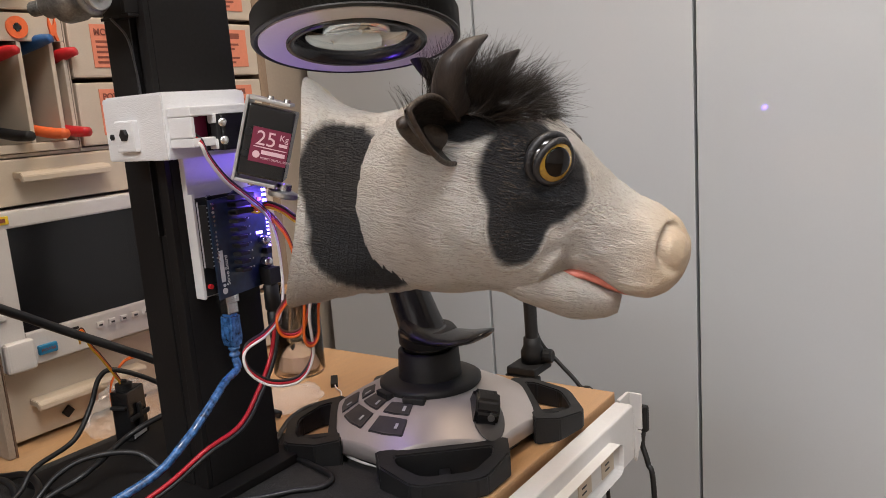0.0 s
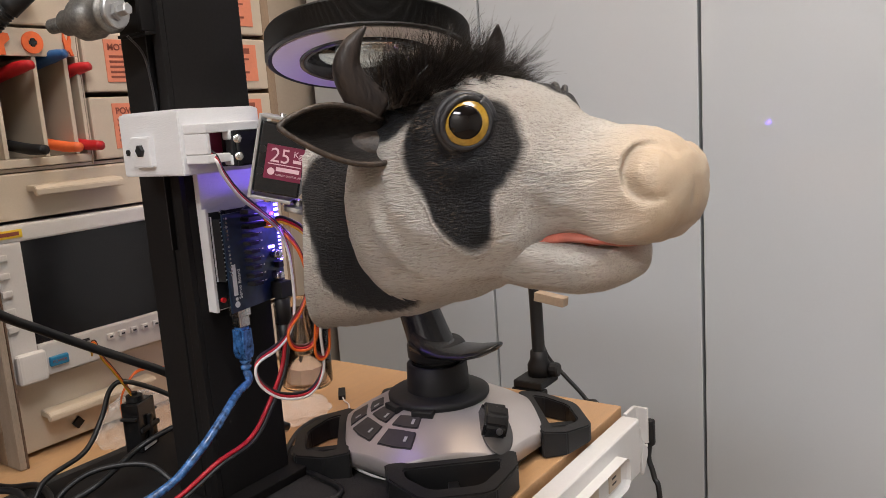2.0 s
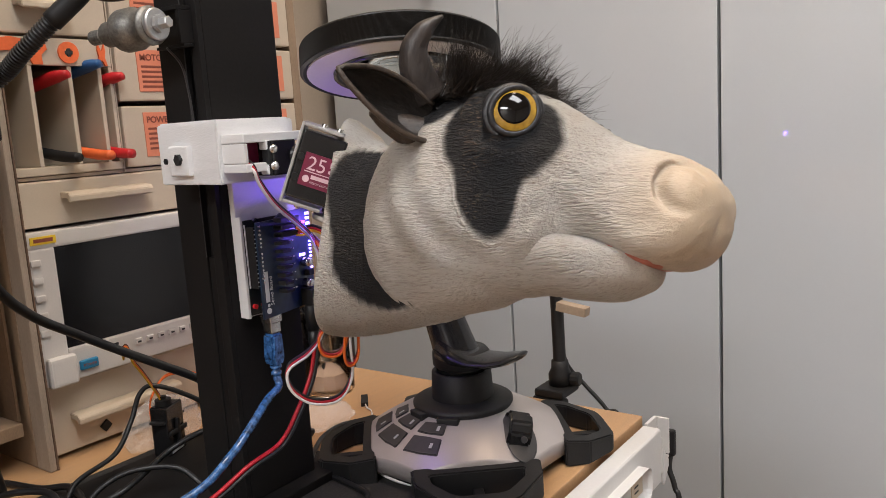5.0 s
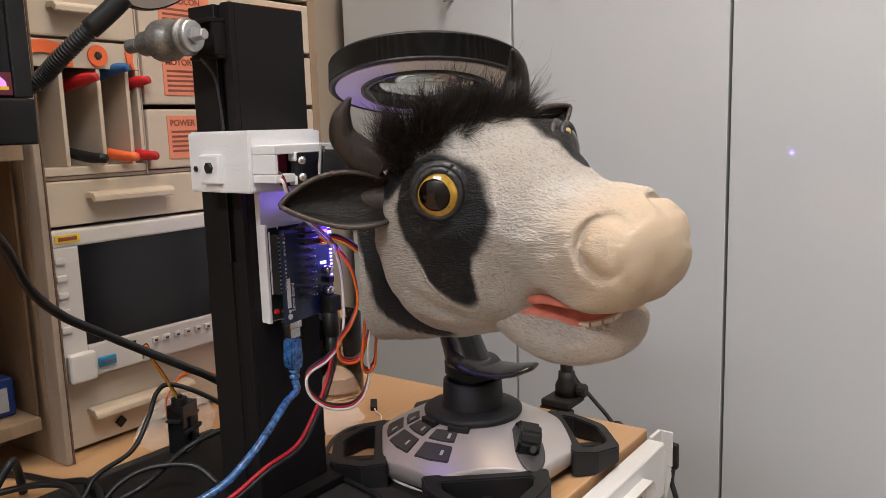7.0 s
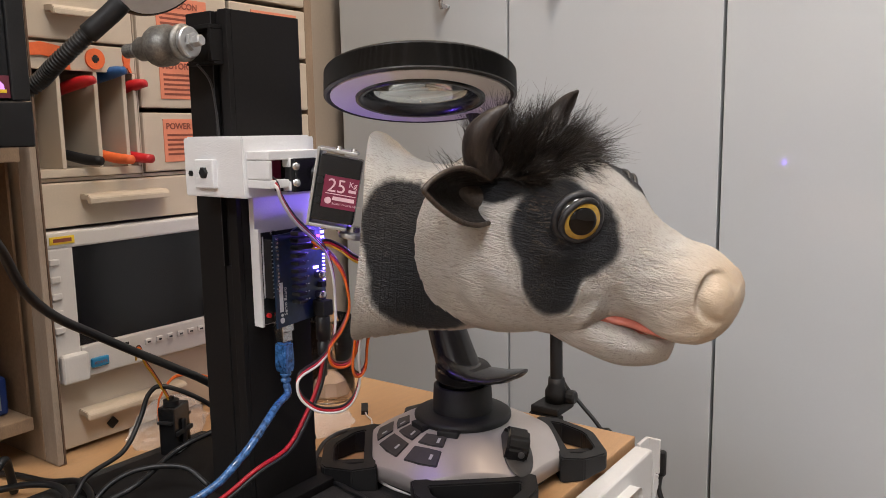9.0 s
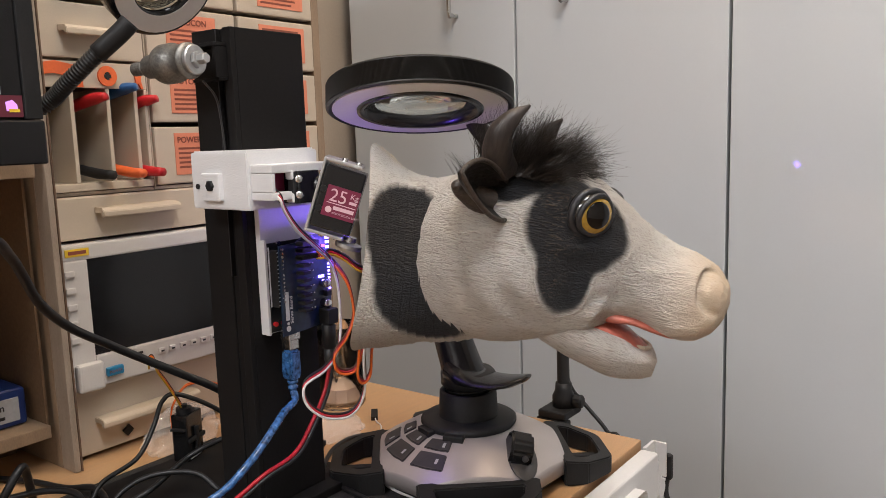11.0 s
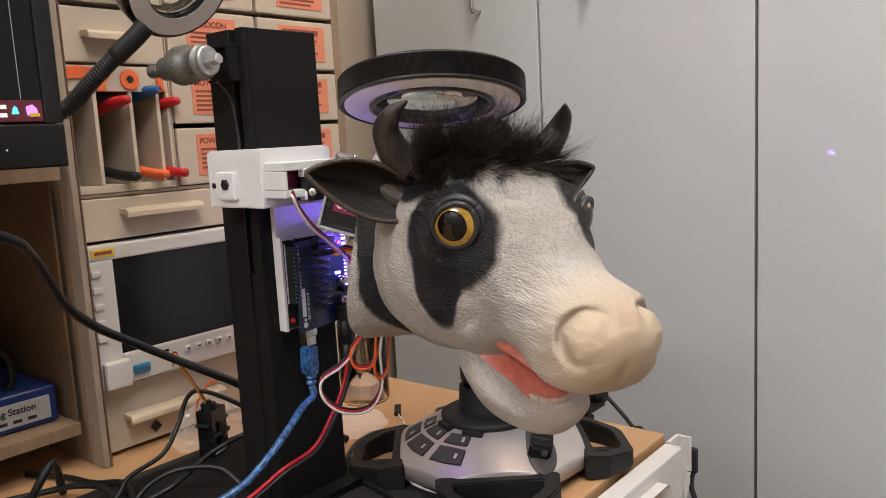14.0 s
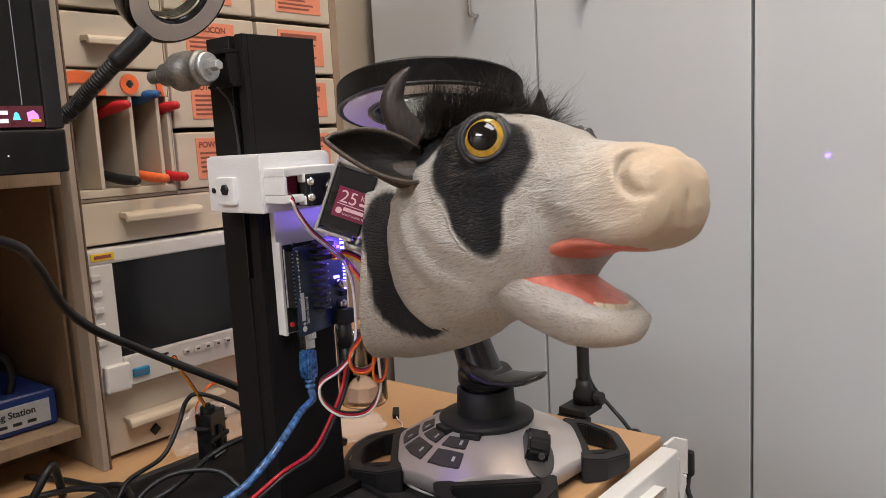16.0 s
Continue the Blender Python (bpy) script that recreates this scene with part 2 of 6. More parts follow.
def skin_material(name, patches, cream):
    """Painted latex: off-white with black patches (centre, radii) and a cream tone from the local y given."""
    m = bpy.data.materials.new(name)
    m.use_nodes = True
    n, l = m.node_tree.nodes, m.node_tree.links
    b = n["Principled BSDF"]
    tc = n.new("ShaderNodeTexCoord")
    big = n.new("ShaderNodeTexNoise")
    big.inputs["Scale"].default_value, big.inputs["Detail"].default_value = 28, 5
    l.new(tc.outputs["Object"], big.inputs["Vector"])
    sep = n.new("ShaderNodeSeparateXYZ")
    l.new(tc.outputs["Object"], sep.inputs[0])
    cr = n.new("ShaderNodeMapRange")
    cr.interpolation_type = "SMOOTHSTEP"
    cr.inputs["From Min"].default_value, cr.inputs["From Max"].default_value = cream
    l.new(sep.outputs["Y"], cr.inputs["Value"])
    c1 = n.new("ShaderNodeMix")
    c1.data_type = "RGBA"
    c1.inputs["A"].default_value, c1.inputs["B"].default_value = (0.60, 0.575, 0.54, 1), (0.53, 0.43, 0.315, 1)
    l.new(cr.outputs["Result"], c1.inputs["Factor"])
    # random brown mottling of dirty latex, also painting grey shade spots into the colour
    dirt_shade = n.new("ShaderNodeMix")
    dirt_shade.data_type, dirt_shade.blend_type = "RGBA", "MULTIPLY"
    ramp = n.new("ShaderNodeMapRange")
    ramp.inputs["From Min"].default_value, ramp.inputs["From Max"].default_value = 0.35, 0.7
    ramp.inputs["To Min"].default_value, ramp.inputs["To Max"].default_value = 0.36, 0.0
    l.new(big.outputs["Fac"], ramp.inputs["Value"])
    l.new(ramp.outputs["Result"], dirt_shade.inputs["Factor"])
    l.new(c1.outputs["Result"], dirt_shade.inputs["A"])
    dirt_shade.inputs["B"].default_value = (0.72, 0.62, 0.52, 1)
    colour = dirt_shade.outputs["Result"]
    fine = n.new("ShaderNodeTexNoise")
    fine.inputs["Scale"].default_value, fine.inputs["Detail"].default_value = 55, 3
    l.new(tc.outputs["Object"], fine.inputs["Vector"])
    least = None
    for centre, radii, turn in patches:
        mp = n.new("ShaderNodeMapping")
        mp.vector_type = "TEXTURE"
        mp.inputs["Location"].default_value, mp.inputs["Scale"].default_value = centre, radii
        mp.inputs["Rotation"].default_value = (radians(turn), 0, 0)
        l.new(tc.outputs["Object"], mp.inputs["Vector"])
        ln = n.new("ShaderNodeVectorMath")
        ln.operation = "LENGTH"
        l.new(mp.outputs[0], ln.inputs[0])
        if least is None:
            least = ln.outputs["Value"]
        else:
            mn = n.new("ShaderNodeMath")
            mn.operation = "SMOOTH_MIN"
            mn.inputs[2].default_value = 0.25
            l.new(least, mn.inputs[0])
            l.new(ln.outputs["Value"], mn.inputs[1])
            least = mn.outputs[0]
    wob = n.new("ShaderNodeMath")
    wob.operation = "MULTIPLY_ADD"
    wob.inputs[1].default_value, wob.inputs[2].default_value = 0.24, -0.12
    l.new(fine.outputs["Fac"], wob.inputs[0])
    sm = n.new("ShaderNodeMath")
    l.new(least, sm.inputs[0])
    l.new(wob.outputs[0], sm.inputs[1])
    edge = n.new("ShaderNodeMapRange")
    edge.interpolation_type = "SMOOTHSTEP"
    edge.inputs["From Min"].default_value, edge.inputs["From Max"].default_value = 0.90, 1.09
    l.new(sm.outputs[0], edge.inputs["Value"])
    fin = n.new("ShaderNodeMix")
    fin.data_type = "RGBA"
    fin.inputs["A"].default_value = (0.020, 0.021, 0.025, 1)
    l.new(colour, fin.inputs["B"])
    l.new(edge.outputs["Result"], fin.inputs["Factor"])
    b.inputs["Roughness"].default_value, b.inputs["Specular IOR Level"].default_value = 0.48, 0.36
    b.inputs["Subsurface Weight"].default_value = 0.08
    b.inputs["Subsurface Radius"].default_value = (0.004, 0.002, 0.001)
    b.inputs["Subsurface Scale"].default_value = 1.0
    # combed hair relief: noise drawn out along the growth of the hair, and larger folds; smooth on the nose
    mp = n.new("ShaderNodeMapping")
    mp.inputs["Rotation"].default_value = (radians(28), 0, 0)
    mp.inputs["Scale"].default_value = (850, 120, 1050)
    l.new(tc.outputs["Object"], mp.inputs["Vector"])
    comb = n.new("ShaderNodeTexNoise")
    comb.inputs["Scale"].default_value, comb.inputs["Detail"].default_value, comb.inputs["Distortion"].default_value = 1.0, 5, 0.5
    comb.inputs["Roughness"].default_value = 0.58
    l.new(mp.outputs[0], comb.inputs["Vector"])
    st = n.new("ShaderNodeMapRange")
    st.inputs["From Min"].default_value, st.inputs["From Max"].default_value = cream
    st.inputs["To Min"].default_value, st.inputs["To Max"].default_value = 1.0, 0.12
    l.new(sep.outputs["Y"], st.inputs["Value"])
    bp = n.new("ShaderNodeBump")
    bp.inputs["Distance"].default_value = 0.0040
    l.new(st.outputs["Result"], bp.inputs["Strength"])
    # a raised seam where the paint of a patch ends
    off = n.new("ShaderNodeMath")
    off.operation, off.inputs[1].default_value = "SUBTRACT", 1.07
    l.new(sm.outputs[0], off.inputs[0])
    dist = n.new("ShaderNodeMath")
    dist.operation = "ABSOLUTE"
    l.new(off.outputs[0], dist.inputs[0])
    seam = n.new("ShaderNodeMapRange")
    seam.interpolation_type = "SMOOTHSTEP"
    seam.inputs["From Min"].default_value, seam.inputs["From Max"].default_value = 0.0, 0.07
    seam.inputs["To Min"].default_value, seam.inputs["To Max"].default_value = 0.30, 0.0
    l.new(dist.outputs[0], seam.inputs["Value"])
    high = n.new("ShaderNodeMath")
    l.new(comb.outputs["Fac"], high.inputs[0])
    l.new(seam.outputs["Result"], high.inputs[1])
    l.new(high.outputs[0], bp.inputs["Height"])
    # the black paint is rubbed to brown on the peaks, here and there
    peak = n.new("ShaderNodeMapRange")
    peak.inputs["From Min"].default_value, peak.inputs["From Max"].default_value = 0.53, 0.68
    l.new(comb.outputs["Fac"], peak.inputs["Value"])
    area = n.new("ShaderNodeMapRange")
    area.inputs["From Min"].default_value, area.inputs["From Max"].default_value = 0.52, 0.66
    l.new(big.outputs["Fac"], area.inputs["Value"])
    rub = n.new("ShaderNodeMath")
    rub.operation = "MULTIPLY"
    l.new(peak.outputs["Result"], rub.inputs[0])
    l.new(area.outputs["Result"], rub.inputs[1])
    black = n.new("ShaderNodeMix")
    black.data_type = "RGBA"
    black.inputs["A"].default_value, black.inputs["B"].default_value = (0.013, 0.014, 0.017, 1), (0.12, 0.085, 0.058, 1)
    l.new(rub.outputs[0], black.inputs["Factor"])
    l.new(black.outputs["Result"], fin.inputs["A"])
    l.new(bp.outputs[0], b.inputs["Normal"])
    # brown washed into the creases of the relief, which also paints in their shade
    cre = n.new("ShaderNodeMapRange")
    cre.inputs["From Min"].default_value, cre.inputs["From Max"].default_value = 0.50, 0.33
    cre.inputs["To Min"].default_value, cre.inputs["To Max"].default_value = 0.0, 0.52
    l.new(comb.outputs["Fac"], cre.inputs["Value"])
    amt = n.new("ShaderNodeMath")
    amt.operation = "MULTIPLY"
    l.new(cre.outputs["Result"], amt.inputs[0])
    l.new(st.outputs["Result"], amt.inputs[1])
    wash_shade = n.new("ShaderNodeMix")
    wash_shade.data_type, wash_shade.blend_type = "RGBA", "MULTIPLY"
    wash_shade.inputs["B"].default_value = (0.42, 0.35, 0.29, 1)
    l.new(amt.outputs[0], wash_shade.inputs["Factor"])
    l.new(fin.outputs["Result"], wash_shade.inputs["A"])
    l.new(wash_shade.outputs["Result"], b.inputs["Base Color"])
    return m


# ---- building helpers ----
def V(*a):
    return Vector(a)


def part(name, bm, material, parent=None, label="", smooth=False, at=None):
    """Links a bmesh, written in the world's (or its thing's) space, as one mesh object under a thing or a part."""
    bmesh.ops.recalc_face_normals(bm, faces=bm.faces[:])
    me = bpy.data.meshes.new(name)
    for fc in bm.faces:
        fc.smooth = smooth
    bm.to_mesh(me)
    bm.free()
    for m in material if isinstance(material, (list, tuple)) else [material]:
        me.materials.append(M[m] if isinstance(m, str) else m)
    ob = new(name, me)
    if at is not None:
        ob.matrix_basis = at
    if parent is not None:
        ob.parent = parent
        if parent.get("base"):
            ob.matrix_parent_inverse = Matrix.Translation(-Vector(parent["base"]))
    if label:
        ob["label"] = label
    return ob


def thing(name, base, label, category, group="", kind=""):
    ob = new(name)
    ob.location = base
    ob["base"] = list(base)
    ob.empty_display_size = 0.02
    return tagged(ob, label, category, group, kind)


def box(lo, hi, bevel=0.0015, segments=2, bm=None, m=None):
    bm = bm or bmesh.new()
    lo, hi = Vector(lo), Vector(hi)
    vs = bmesh.ops.create_cube(bm, size=1)["verts"]
    for v in vs:
        v.co = Vector((lo[i] + (v.co[i] + 0.5) * (hi[i] - lo[i]) for i in range(3)))
    if bevel:
        es = list({e for v in vs for e in v.link_edges})
        made = bmesh.ops.bevel(bm, geom=es, offset=bevel, segments=segments, affect="EDGES", profile=0.6)
        vs = list({v for f in made["faces"] for v in f.verts} | {v for v in vs if v.is_valid})
    if m is not None:
        bmesh.ops.transform(bm, matrix=m, verts=vs)
    return bm


def turned(profile, centre=(0, 0, 0), axis=(0, 0, 1), seg=32, bm=None, closed=False):
    """A turned body: profile is a row of (radius, height) along the axis."""
    bm = bm or bmesh.new()
    q = Vector((0, 0, 1)).rotation_difference(Vector(axis).normalized()).to_matrix()
    rings = []
    for r, h in profile:
        rings.append([bm.verts.new(Vector(centre) + q @ Vector((r * math.cos(a), r * math.sin(a), h))) for a in (2 * math.pi * k / seg for k in range(seg))])
    if closed:
        rings.append(rings[0])
    for a, b in zip(rings, rings[1:]):
        for k in range(seg):
            bm.faces.new((a[k], a[(k + 1) % seg], b[(k + 1) % seg], b[k]))
    if not closed:
        for ring in (rings[0], rings[-1]):
            bm.faces.new(ring)
    return bm


def spline(points, steps=8):
    p = [Vector(q) for q in points]
    p = [p[0] * 2 - p[1]] + p + [p[-1] * 2 - p[-2]]
    out = []
    for i in range(1, len(p) - 2):
        for k in range(steps):
            t = k / steps
            a, b, c, d = p[i - 1], p[i], p[i + 1], p[i + 2]
            out.append(0.5 * ((2 * b) + (c - a) * t + (2 * a - 5 * b + 4 * c - d) * t * t + (3 * b - a - 3 * c + d) * t ** 3))
    return out + [p[-2]]


def tube(points, radius, seg=8, steps=8, bm=None, flat=1.0, radii=None):
    """A cable or rod along a smooth line; flat squeezes it into a ribbon; radii, if given, runs along the line."""
    bm = bm or bmesh.new()
    line = spline(points, steps) if steps else [Vector(q) for q in points]
    up = Vector((0.13, 0.21, 0.97))
    rings = []
    for i, c in enumerate(line):
        d = (line[min(i + 1, len(line) - 1)] - line[max(i - 1, 0)]).normalized()
        s = d.cross(up).normalized()
        up = s.cross(d).normalized()
        f = i / (len(line) - 1)
        r = radius if radii is None else float(np.interp(f, [k / (len(radii) - 1) for k in range(len(radii))], radii))
        rings.append([bm.verts.new(c + s * (r * math.cos(a)) + up * (r * flat * math.sin(a))) for a in (2 * math.pi * k / seg for k in range(seg))])
    for a, b in zip(rings, rings[1:]):
        for k in range(seg):
            bm.faces.new((a[k], a[(k + 1) % seg], b[(k + 1) % seg], b[k]))
    bm.faces.new(rings[0])
    bm.faces.new(rings[-1])
    return bm


def prism(outline, lo, hi, axis="z", bm=None, bevel=0.0):
    """An outline of 2D points drawn out along an axis. x: points are (y, z); y: (x, z); z: (x, y)."""
    bm = bm or bmesh.new()
    place = {"x": lambda a, b, h: (h, a, b), "y": lambda a, b, h: (a, h, b), "z": lambda a, b, h: (a, b, h)}[axis]
    low = [bm.verts.new(place(a, b, lo)) for a, b in outline]
    high = [bm.verts.new(place(a, b, hi)) for a, b in outline]
    n = len(outline)
    fs = [bm.faces.new(low), bm.faces.new(high)] + [bm.faces.new((low[k], low[(k + 1) % n], high[(k + 1) % n], high[k])) for k in range(n)]
    if bevel:
        bmesh.ops.bevel(bm, geom=list({e for f in fs for e in f.edges}), offset=bevel, segments=2, affect="EDGES")
    return bm


def merge(*bms):
    out = bms[0]
    for b in bms[1:]:
        me = bpy.data.meshes.new("tmp")
        b.to_mesh(me)
        b.free()
        out.from_mesh(me)
        bpy.data.meshes.remove(me)
    return out


def words(name, text, size, m, material, parent, label="", bold=0.0):
    """Flat lettering as a mesh, its baseline start at the pose m (x along the line, y up the letters)."""
    cu = bpy.data.curves.new(name, "FONT")
    cu.body, cu.size, cu.extrude, cu.offset = text, size, 0.0001, bold
    ob = bpy.data.objects.new(name, cu)
    me = bpy.data.meshes.new_from_object(ob)
    bpy.data.objects.remove(ob)
    me.materials.clear()
    me.materials.append(M[material])
    out = new(name, me)
    out.matrix_basis = m
    out.parent = parent
    if parent.get("base"):
        out.matrix_parent_inverse = Matrix.Translation(-Vector(parent["base"]))
    if label:
        out["label"] = label
    return out


# letters on faces that look along +x: the line runs along +y, letters stand up along +z
FACE_X = Matrix(((0, 0, 1, 0), (1, 0, 0, 0), (0, 1, 0, 0), (0, 0, 0, 1)))


def on_x(x, y, z):
    return Matrix.Translation((x, y, z)) @ FACE_X


# ---- the room ----
def structure(name, bm, material, label):
    return tagged(part(name, bm, material), label, name.split("_")[0], "", "structure")


structure("floor", box((-0.95, -3.0, -0.80), (2.6, 0.95, -0.75), 0), "floor", "brown oak floor of the workshop room")
structure("ceiling", box((-0.95, -3.0, 1.75), (2.6, 0.95, 1.80), 0), "roomwall", "plain white ceiling of the workshop room")
structure("wall_west", box((-0.95, -3.0, -0.75), (-0.85, 0.95, 1.75), 0), "beige", "beige painted wall behind the workbench")
structure("wall_north", box((-0.85, 0.85, -0.75), (2.6, 0.95, 1.75), 0), "roomwall", "white painted wall behind the wardrobe")
structure("wall_south", box((-0.85, -3.0, -0.75), (2.6, -2.9, 1.75), 0), "roomwall", "white painted wall of the room")
structure("wall_east", box((2.5, -2.9, -0.75), (2.6, 0.85, 1.75), 0), "roomwall", "white painted wall of the room")
# the panel at y -2.45 is an added, unseen body for the rear fill
for y in (-0.75, -2.45):
    e = thing("ceiling_light", (0.75 if y > -1 else 0.2, y, 1.75), "flat white rectangular ceiling light panel, lit, out of view", "ceiling light", "ceiling lights")
    x = e.location.x
    part("frame", box((x - 0.47, y - 0.27, 1.722), (x + 0.47, y + 0.27, 1.75), 0.003), "power_white", e)
    part("diffuser", box((x - 0.45, y - 0.25, 1.712), (x + 0.45, y + 0.25, 1.7225), 0.002), "emitter", e)

spot = thing("warm_ceiling_lamp", (0.05, -0.12, 1.75), "round warm white ceiling lamp above the workbench, lit", "ceiling light")
part("rim", turned([(0.20, 1.718), (0.215, 1.724), (0.215, 1.7498), (0.20, 1.7498)], (0.05, -0.12, 0), (0, 0, 1), 40), "power_white", spot, "", True)
part("diffuser", turned([(0.19, 1.708), (0.197, 1.7178)], (0.05, -0.12, 0), (0, 0, 1), 40), "emitter_warm", spot)

# wardrobe with tall gloss doors
wardrobe = thing("wardrobe", (0.2, 0.6, -0.75), "tall wardrobe with glossy white doors and small steel handles", "wardrobe")
part("carcass", box((-0.80, 0.492, -0.75), (1.6, 0.85, 1.70), 0.002), "black", wardrobe, "dark carcass in the gaps between the doors")
seams = [-0.798, -0.421, -0.066, 0.289, 0.644, 0.999, 1.354, 1.6]
for a, b in zip(seams, seams[1:]):
    part("door", box((a + 0.0022, 0.471, -0.70), (b - 0.0022, 0.490, 1.69), 0.0015), "gloss_white", wardrobe)
for hx in (-0.541, -0.324, 0.17, 0.40):
    part("handle", merge(tube([(hx, 0.471, 0.506), (hx, 0.455, 0.506), (hx, 0.449, 0.512), (hx, 0.449, 0.60), (hx, 0.455, 0.606), (hx, 0.471, 0.606)], 0.004, 10, 4)), "steel", wardrobe, "small brushed steel handle", True)

# ---- the workbench ----
desk = thing("workbench", (-0.3, -0.8, -0.75), "light wood-laminate workbench against the wall", "workbench")
part("worktop", box((-0.85, -2.2, -0.030), (0.0, 0.0, 0.0), 0.0015), "wood", desk)
part("front_rail", box((-0.012, -2.2, -0.075), (0.004, 0.0, -0.0315), 0.002), "power_white", desk, "white front edge rail")
for x, y in ((-0.80, -0.06), (-0.06, -0.06), (-0.80, -2.14), (-0.06, -2.14)):
    part("leg", box((x - 0.025, y - 0.025, -0.75), (x + 0.025, y + 0.025, -0.0305), 0.003), "black", desk)

mat_ob = thing("work_mat", (-0.17, -0.30, 0.0), "thin dusty black work mat on the workbench", "mat")
part("sheet", prism([(-0.36, -0.47), (-0.012, -0.47), (-0.012, -0.235), (-0.10, -0.208), (-0.20, -0.205), (-0.30, -0.215), (-0.36, -0.225)], 0.0003, 0.0022), "mat_black", mat_ob)

# power strip along the front edge
strip = thing("power_strip", (0.016, -0.12, -0.05), "white power strip fixed along the workbench front edge", "power strip")
part("body", box((0.0045, -0.60, -0.056), (0.0220, -0.012, -0.0040), 0.003, 3), "power_white", strip)
part("socket_panel", box((0.0215, -0.40, -0.046), (0.0250, -0.060, -0.018), 0.010, 4), "power_white", strip)
for k in range(6):
    y = -0.080 - k * 0.045
    s = part("socket", box((0.0248, y - 0.012, -0.040), (0.0258, y + 0.012, -0.024), 0.0004), "ivory", strip)
    for dz in (-0.0025, 0.0025):
        part("slot", box((0.0257, y - 0.006, -0.032 + dz - 0.0007), (0.0261, y + 0.002, -0.032 + dz + 0.0007), 0), "textblack", s)
clip = thing("corner_clip", (0.02, 0.0, 0.0), "white plastic corner clip with a plug on the strip end", "clip")
part("front_plate", box((0.0045, -0.0112, -0.048), (0.0215, -0.0085, -0.014), 0.0012, 3), "power_white", clip)
part("back_plate", box((0.0045, 0.0150, -0.040), (0.0190, 0.0178, -0.005), 0.0012, 3), "power_white", clip)
part("spine", box((0.0046, -0.0084, -0.044), (0.0080, 0.0149, -0.004), 0.001), "power_white", clip)
part("shelf", box((0.0081, -0.0084, -0.0430), (0.0190, 0.0149, -0.0400), 0.0008), "power_white", clip)
part("hook", prism([(-0.0080, -0.024), (0.0060, -0.040), (0.0060, -0.046), (-0.0060, -0.062), (-0.0085, -0.058)], 0.0192, 0.0222, "x", bevel=0.0008), "power_white", clip)
part("plug", box((0.0120, 0.0180, -0.044), (0.0230, 0.0255, -0.018), 0.003, 3), "black", clip, "black plug")
cable = thing("hanging_power_cable", (0.02, 0.04, -0.05), "black power cable hanging from the strip plug", "cable")
part("cord", tube([(0.0180, 0.0220, -0.042), (0.0180, 0.0180, -0.056), (0.0240, 0.0150, -0.072), (0.0300, 0.0140, -0.11), (0.030, 0.02, -0.35), (0.03, 0.03, -0.74)], 0.0026, 8, 8), "rubber", cable, "", True)

# ---- the drawer rack behind the column ----
XF = -0.422
rack = thing("drawer_rack", (-0.6, -0.17, 0), "ivory 3D-printed drawer rack with plywood side panels", "drawer rack")
part("side_panel", box((-0.80, -0.3500, 0.0005), (-0.4225, -0.3425, 0.72), 0.0008), "plywood", rack, "bare plywood side panel")
part("edge_strip", box((-0.4222, -0.3500, 0.0005), (-0.4005, -0.3440, 0.72), 0.0012), "plystrip", rack, "pale front edge strip")
part("edge_line", box((-0.4222, -0.3438, 0.0005), (-0.4000, -0.3422, 0.72), 0.0004), "plyedge", rack, "worn dark plywood edge")
part("side_panel", box((-0.80, 0.0035, 0.0005), (-0.424, 0.0155, 0.72), 0.0008), "plywood", rack, "bare plywood side panel")
part("back_panel", box((-0.80, -0.342, 0.0005), (-0.79, 0.003, 0.72), 0), "plywood", rack)
part("top_panel", box((-0.80, -0.3545, 0.7205), (-0.40, 0.0155, 0.735), 0.001), "plywood", rack)


def drawer_face(y0, y1, z0, z1, handle=None):
    """A drawer front with its frame gap and a moulded grip."""
    d = part("drawer", merge(box((XF - 0.20, y0 + 0.0012, z0 + 0.0012), (XF, y1 - 0.0012, z1 - 0.0012), 0.0018)), "ivory", rack)
    if handle:
        hy0, hy1, hz = handle
        part("grip", merge(prism([(XF - 0.0005, hz + 0.004), (XF + 0.013, hz + 0.003), (XF + 0.016, hz), (XF + 0.016, hz - 0.005), (XF + 0.012, hz - 0.0055), (XF + 0.011, hz - 0.001), (XF - 0.0005, hz - 0.002)], hy0, hy1, "y", bevel=0.0006)), "ivory", d)
    return d


def card(d, y0, y1, z0, z1, title):
    c = part("label_card", box((XF - 0.0002, y0, z0), (XF + 0.0008, y1, z1), 0.0003), "orange_label", d, "orange paper label with dark print")
    if not title:
        part("heading_bar", box((XF + 0.0007, y0 + 0.004, z1 - 0.010), (XF + 0.0010, y1 - 0.010, z1 - 0.004), 0), "ink", c)
    else:
        words("heading", title, 0.0085, on_x(XF + 0.0011, y0 + 0.003, z1 - 0.010), "ink", c, bold=0.0002)
    for k in range(5):
        zz = z1 - 0.016 - k * 0.0048
        if zz > z0 + 0.003:
            part("print_line", box((XF + 0.0007, y0 + 0.004, zz - 0.0011), (XF + 0.0010, y1 - 0.012 - 0.006 * ((k * 7) % 3), zz + 0.0011), 0), "ink", c)


# first column
drawer_face(-0.3405, -0.015, 0.003, 0.0700, (-0.315, -0.205, 0.036))
drawer_face(-0.3405, -0.150, 0.2105, 0.2530, (-0.296, -0.211, 0.2370))
drawer_face(-0.3405, -0.2290, 0.3775, 0.4300, (-0.315, -0.270, 0.4035))
drawer_face(-0.3405, -0.2290, 0.4325, 0.4860, (-0.315, -0.255, 0.460))
drawer_face(-0.3405, -0.2290, 0.4885, 0.5420)
